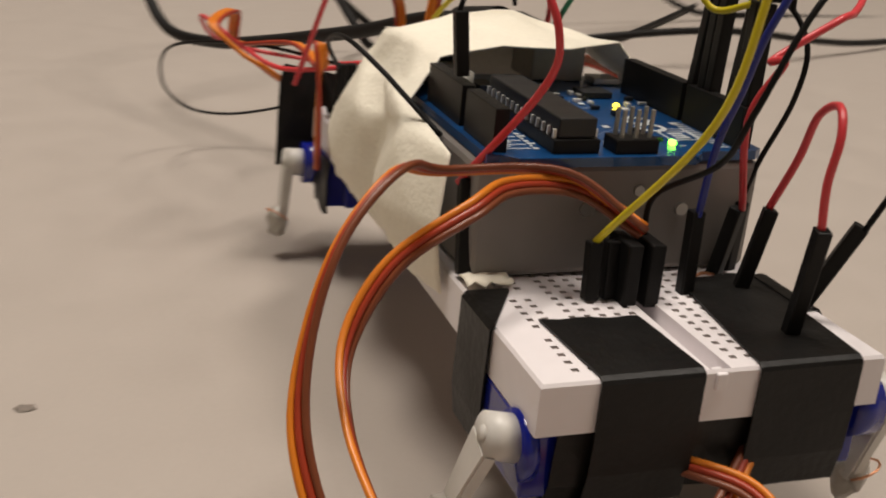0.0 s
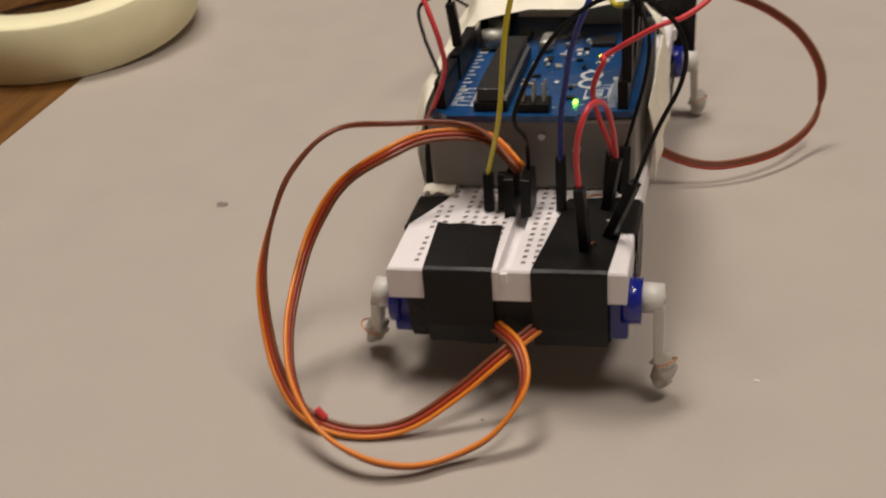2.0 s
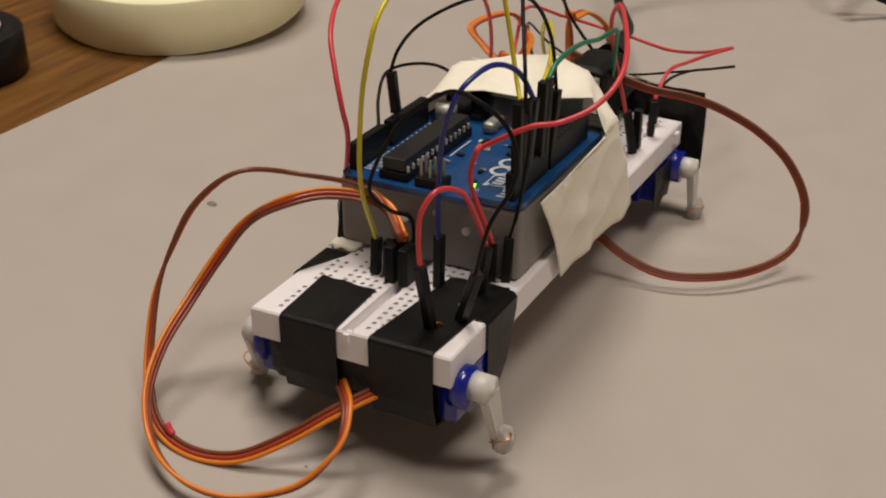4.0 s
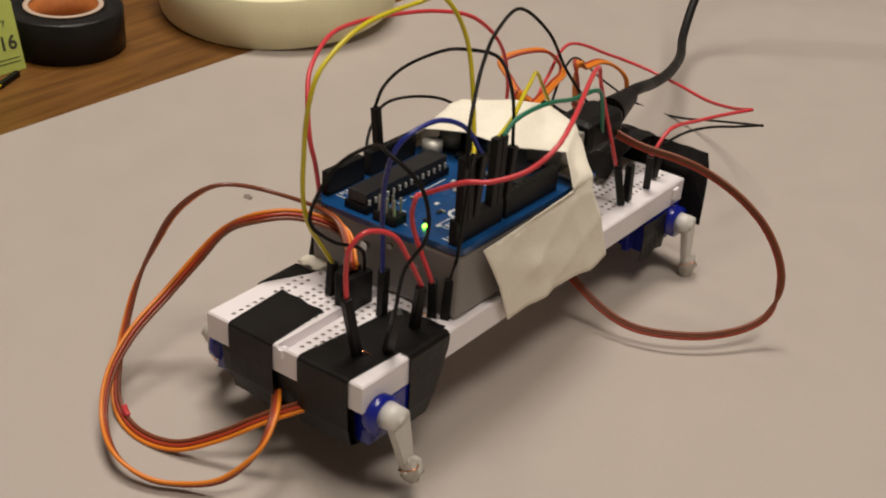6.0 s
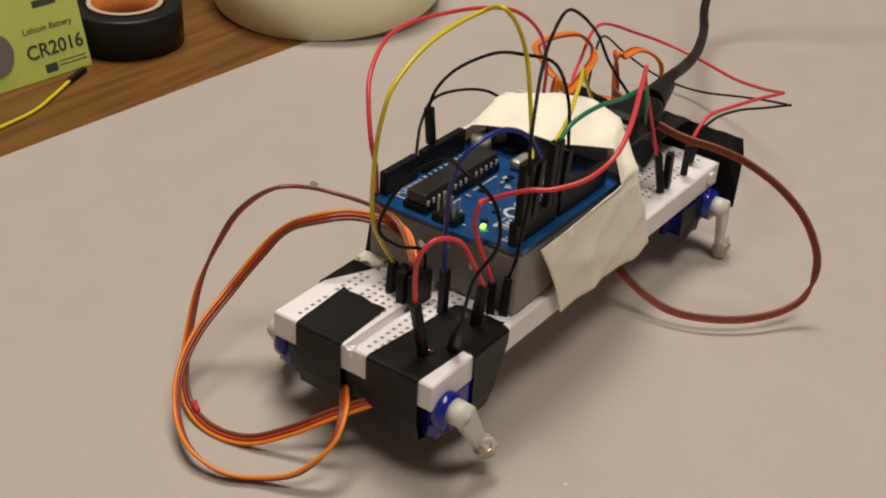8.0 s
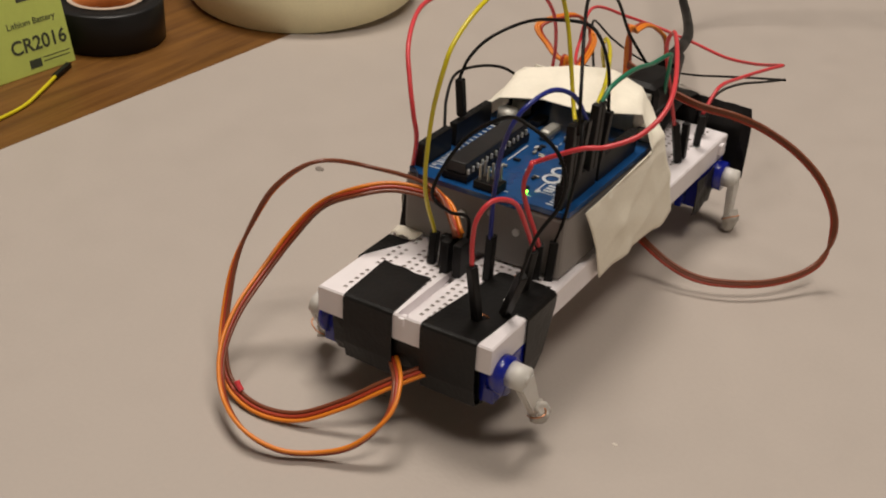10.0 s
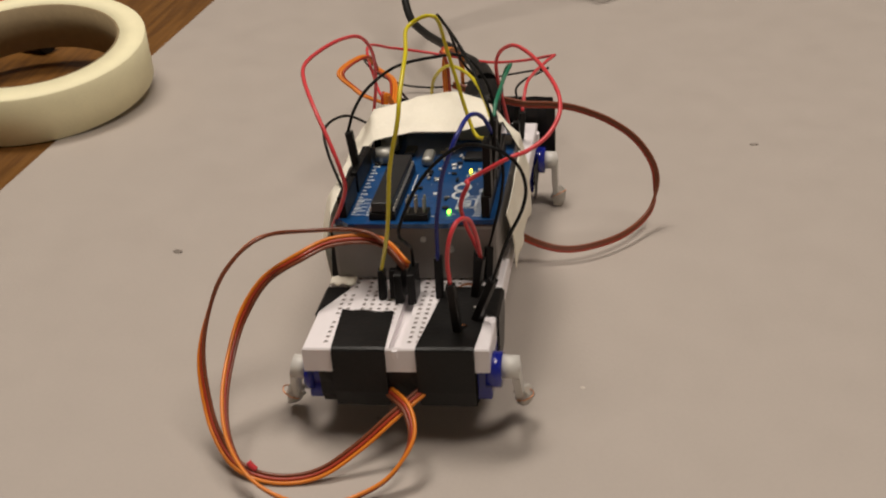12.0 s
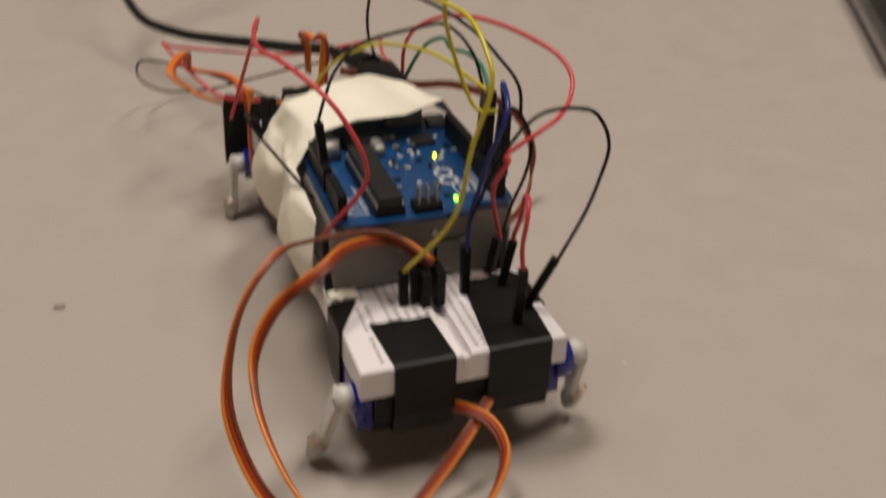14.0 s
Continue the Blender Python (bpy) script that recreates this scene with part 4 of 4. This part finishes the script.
ribbon([(-0.0009, 0.1331, 0.0629), (0.0096, 0.1299, 0.0608), (0.0246, 0.1318, 0.0562), (0.0368, 0.1364, 0.0538), (0.0463, 0.1406, 0.0502), (0.0579, 0.1428, 0.0443), (0.0679, 0.1432, 0.0362), (0.0745, 0.1426, 0.0248), (0.0747, 0.1407, 0.0130), (0.0711, 0.1345, 0.0079), (0.0635, 0.1241, 0.0062), (0.0535, 0.1154, 0.0062), (0.0424, 0.1104, 0.0067), (0.0316, 0.1092, 0.0097), (0.0198, 0.1088, 0.0163)], "flat brown servo cable in a wide side loop", (2, 1, 0), 1.75, pitch=0.00085, mats=(BROWN, BROWN, RIB_RED))
ribbon([(-0.0045, 0.1383, 0.0535), (-0.0175, 0.1609, 0.0420), (-0.0245, 0.1817, 0.0349), (-0.0337, 0.1724, 0.0384), (-0.0418, 0.1662, 0.0439), (-0.0476, 0.1670, 0.0474), (-0.0536, 0.1696, 0.0534), (-0.0465, 0.1861, 0.0544), (-0.0438, 0.1966, 0.0443), (-0.0324, 0.1717, 0.0490), (-0.0292, 0.1523, 0.0469), (-0.0306, 0.1469, 0.0526), (-0.0303, 0.1435, 0.0228)], "flat orange servo cable looped behind", (2, 1, 0), mats=(RIB_RED, ORANGE, ORANGE))
ribbon([(-0.0049, 0.1432, 0.0531), (-0.0047, 0.1395, 0.0726), (-0.0063, 0.1469, 0.0693), (-0.0072, 0.1588, 0.0679), (-0.0064, 0.1688, 0.0636), (-0.0039, 0.1735, 0.0580), (-0.0036, 0.1734, 0.0477)], "small loop of flat orange servo cable", (2, 1, 0), mats=(RIB_RED, ORANGE, ORANGE))

# jumper housings, each from its pin up to its wire
for foot, tip in (
    ((0.0232, 0.0441, 0.0628), (0.0231, 0.0441, 0.0818)),
    ((0.0232, 0.0415, 0.0628), (0.0231, 0.0415, 0.0818)),
    ((0.0232, 0.0570, 0.0628), (0.0237, 0.0570, 0.0832)),
    ((0.0232, 0.0544, 0.0628), (0.0237, 0.0544, 0.0832)),
    ((0.0232, 0.0469, 0.0628), (0.0246, 0.0469, 0.0817)),
    ((-0.0222, 0.0622, 0.0628), (-0.0236, 0.0622, 0.0750)),
    ((0.0232, 0.0610, 0.0628), (0.0244, 0.0610, 0.0790)),
    ((-0.0262, 0.0395, 0.0340), (-0.0262, 0.0430, 0.0505)),
    ((-0.0226, 0.0415, 0.0340), (-0.0226, 0.0440, 0.0505)),
    ((-0.0086, 0.0275, 0.0340), (-0.0086, 0.0285, 0.0445)),
    ((-0.0052, 0.0280, 0.0340), (-0.0052, 0.0290, 0.0445)),
    ((0.0090, 0.0285, 0.0340), (0.0090, 0.0290, 0.0495)),
    ((0.0192, 0.0372, 0.0340), (0.0205, 0.0350, 0.0480)),
    ((0.0225, 0.0385, 0.0340), (0.0232, 0.0388, 0.0480)),
    ((0.0172, 0.0100, 0.0345), (0.0164, 0.0060, 0.0540)),
    ((0.0212, 0.0162, 0.0345), (0.0278, 0.0120, 0.0525)),
    ((0.0196, 0.0290, 0.0345), (0.0222, 0.0280, 0.0500)),
    ((0.0225, 0.1310, 0.0340), (0.0202, 0.1290, 0.0490)),
    ((0.0222, 0.1350, 0.0340), (0.0222, 0.1340, 0.0480)),
    ((0.0222, 0.1480, 0.0340), (0.0235, 0.1450, 0.0475)),
    ((0.0200, 0.1560, 0.0340), (0.0205, 0.1575, 0.0460)),
    ((-0.0240, 0.1510, 0.0340), (-0.0240, 0.1510, 0.0480)),
    ((-0.0210, 0.1520, 0.0340), (-0.0210, 0.1520, 0.0480)),
    ((-0.0255, 0.1440, 0.0340), (-0.0300, 0.1470, 0.0460)),
):
    connector("jumper_connector", foot, tip)
for x in (-0.0030, 0.0010):
    part("ribbon_plug", box(bmesh.new(), x - 0.0013, x + 0.0013, 0.0245, 0.0325, H + 0.0004, 0.0450, 0.0003), BLACK, robot, "black three-way servo plug")
bm = box(bmesh.new(), 0.0042, 0.0180, 0.1125, 0.1350, 0.0550, 0.0660, 0.0032)
cyl(bm, (0.0108, 0.1365, 0.0612), (0.0070, 0.1560, 0.0602), 0.0052, 0.0030)
part("usb_plug", bm, BLACK, robot, "black moulded USB plug")
for a, b, c in (((0.0172, 0.0085, 0.0362), (0.0185, 0.0105, 0.0375), (0.0200, 0.0125, 0.0352)), ((0.0135, 0.0345, 0.0350), (0.0165, 0.0360, 0.0358), (0.0205, 0.0355, 0.0350))):
    part("bare_wire_end", sweep(bmesh.new(), spline((a, b, c), 6), 0.0003, 6), COPPER, robot, "bare copper wire end")
part("heat_shrink", sweep(bmesh.new(), spline(((-0.0395, -0.0192, 0.0040), (-0.0407, -0.0190, 0.0050), (-0.0418, -0.0186, 0.0062)), 5), 0.0009, 8), RED, robot, "short red sleeve on the servo cable")
rows = [[(-0.0272 + 0.0082 * k / 6, 0.0338 + 0.0066 * i / 4 + 0.0008 * math.sin(k * 2.3 + i), H + 0.0007 + lift(-0.023, 0.036) + 0.0007 * abs(math.sin(k * 1.7 + i * 1.1))) for k in range(7)] for i in range(5)]
part("tape_scrap", sheet(bmesh.new(), rows, 0.0003), MASK, robot, "crumpled scrap of cream tape on the board", True)
cyl_pin = cyl(bmesh.new(), (0.0212, 0.0164, 0.0345), (0.0216, 0.0158, 0.0405), 0.0004, seg=8)
part("bare_pin", cyl_pin, METAL, robot, "shiny bare pin")


# ---- small things on the table ----
def battery_card():
    t = empty("battery_pack")
    # stands upright on the wood, its printed face towards the mat
    m = Matrix.Translation((-0.2567, 0.1155, -0.0006)) @ pose(0, 0, 0, 0, 0, -93.5) @ pose(0, 0, 0, 12, 0, 0)
    bm = box(bmesh.new(), 0, 0.056, -0.011, 0, 0, 0.062, 0.0004, m)
    part("carton", bm, LIME, t, "lime green printed carton")

    def face(x, z, turn=0):
        return m @ Matrix.Translation((x, 0.0001, z)) @ pose(0, 0, 0, 90, 0, 180)
    lettering("print", "CR2016", 0.0086, face(0.0160, 0.0126), INK, t, weight=0.00014)
    lettering("print", "Lithium Battery", 0.0039, face(0.0174, 0.0222), INK, t)
    for x0, x1, z0, z1 in ((0.002, 0.016, 0.0058, 0.0062), (0.002, 0.016, 0.0041, 0.0045), (0.0170, 0.0230, 0.0025, 0.0062), (0.0105, 0.0220, 0.0313, 0.0343)):
        part("print_bar", box(bmesh.new(), x0, x1, 0.0, 0.0001, z0, z1, 0, m), INK, t)
    bm = cyl(bmesh.new(), m @ Vector((0.0455, 0, 0.0165)), m @ Vector((0.0455, 0.0008, 0.0165)), 0.0095, seg=48)
    part("coin_cell", bm, SILVER, t, "silver coin cell showing through")
    tagged(t, "lime green coin battery pack standing on the wood", "battery pack")


battery_card()
loose = tagged(empty("jumper_wire"), "loose yellow jumper wire lying on the wood", "wire")
part("insulation", sweep(bmesh.new(), spline([(-0.2471, 0.0957, 0.0009), (-0.2405, 0.082, 0.0005), (-0.2345, 0.068, 0.0003), (-0.232, 0.052, 0.0003), (-0.229, 0.02, 0.0003)], 8), 0.0008, 8), YELLOW, loose)
part("connector", box(bmesh.new(), -0.0012, 0.0012, 0.0, 0.0145, -0.0005, 0.0019, 0.0003, Matrix.Translation((-0.2470, 0.0950, 0)) @ pose(0, 0, 0, 0, 0, 24)), BLACK, loose, "slim black connector")


def crumb(x, y, r, mat, seed, label):
    bm = bmesh.new()
    bmesh.ops.create_icosphere(bm, subdivisions=2, radius=1, matrix=Matrix.Diagonal((r, r * 0.6, r * 0.22, 1)))
    for v in bm.verts:
        v.co *= 1 + 0.5 * noise.noise(v.co * 900 + Vector((seed, 0, 0)))
    ob = part("crumb", bm, mat)
    ob.location = (x, y, r * 0.1)
    tagged(ob, label, "crumb", "crumbs on the mat")


crumb(-0.1067, 0.1009, 0.0021, SPECK, 1, "small dark crumb lying on the grey mat")
crumb(-0.0072, 0.0044, 0.0006, SPECK, 2, "tiny dark crumb lying on the grey mat")
crumb(0.0553, 0.0252, 0.0008, PALE, 3, "tiny pale crumb lying on the grey mat")
crumb(0.1238, 0.2114, 0.0018, SPECK_PALE, 4, "dark fleck lying on the grey mat")


def phone():
    t = empty("phone")
    m = Matrix.Translation((0.3515, 0.2625, 0)) @ pose(0, 0, 0, 0, 0, -26)
    part("case", box(bmesh.new(), -0.038, 0.038, -0.075, 0.075, 0.003, 0.0150, 0.005, m, 5), SILVER, t, "silver rounded case")
    part("base", box(bmesh.new(), -0.0365, 0.0365, -0.0735, 0.0735, 0.0, 0.0045, 0.001, m), BLACK, t, "dark rubber base")
    part("screen", box(bmesh.new(), -0.034, 0.034, -0.066, 0.066, 0.0150, 0.0152, 0, m), SCREEN, t, "dark glass screen")
    tagged(t, "silver and black phone lying on the grey mat", "phone")


phone()
bm = sweep(bmesh.new(), spline([(0.60, 0.60, 0.0022), (0.40, 0.50, 0.006), (0.26, 0.452, 0.020), (0.1543, 0.4530, 0.012), (0.1338, 0.4590, 0.006), (0.1181, 0.4476, 0.0026), (0.1022, 0.4385, 0.0022), (0.0864, 0.4335, 0.0026), (0.0671, 0.4250, 0.008), (0.0528, 0.4160, 0.015), (0.0457, 0.4110, 0.0205), (0.040, 0.430, 0.034), (0.052, 0.480, 0.030), (0.080, 0.490, 0.010), (0.1084, 0.4752, 0.0023), (0.125, 0.4738, 0.0023), (0.157, 0.482, 0.0023), (0.24, 0.53, 0.0023), (0.40, 0.70, 0.0023)], 8), 0.0021, 12)
tagged(part("charging_cable", bm, USB), "thin black charging cable lying on the grey mat", "cable")


SPLAY = {"front_right": -1, "front_left": 12, "rear_right": -2, "rear_left": 4}  # legs spread outwards


def motions():
    walk(robot, [(t, pose(*p)) for t, *p in ROBOT_PATH])
    for key, s, y, rows in LEG_SWINGS:
        walk(LEGS[key], [(t, pose(s * SHAFT[s, 1 if y < 0.08 else -1], y, PIVOT[s, 1 if y < 0.08 else -1], a, SPLAY[key], 0)) for t, a in rows])


motions()
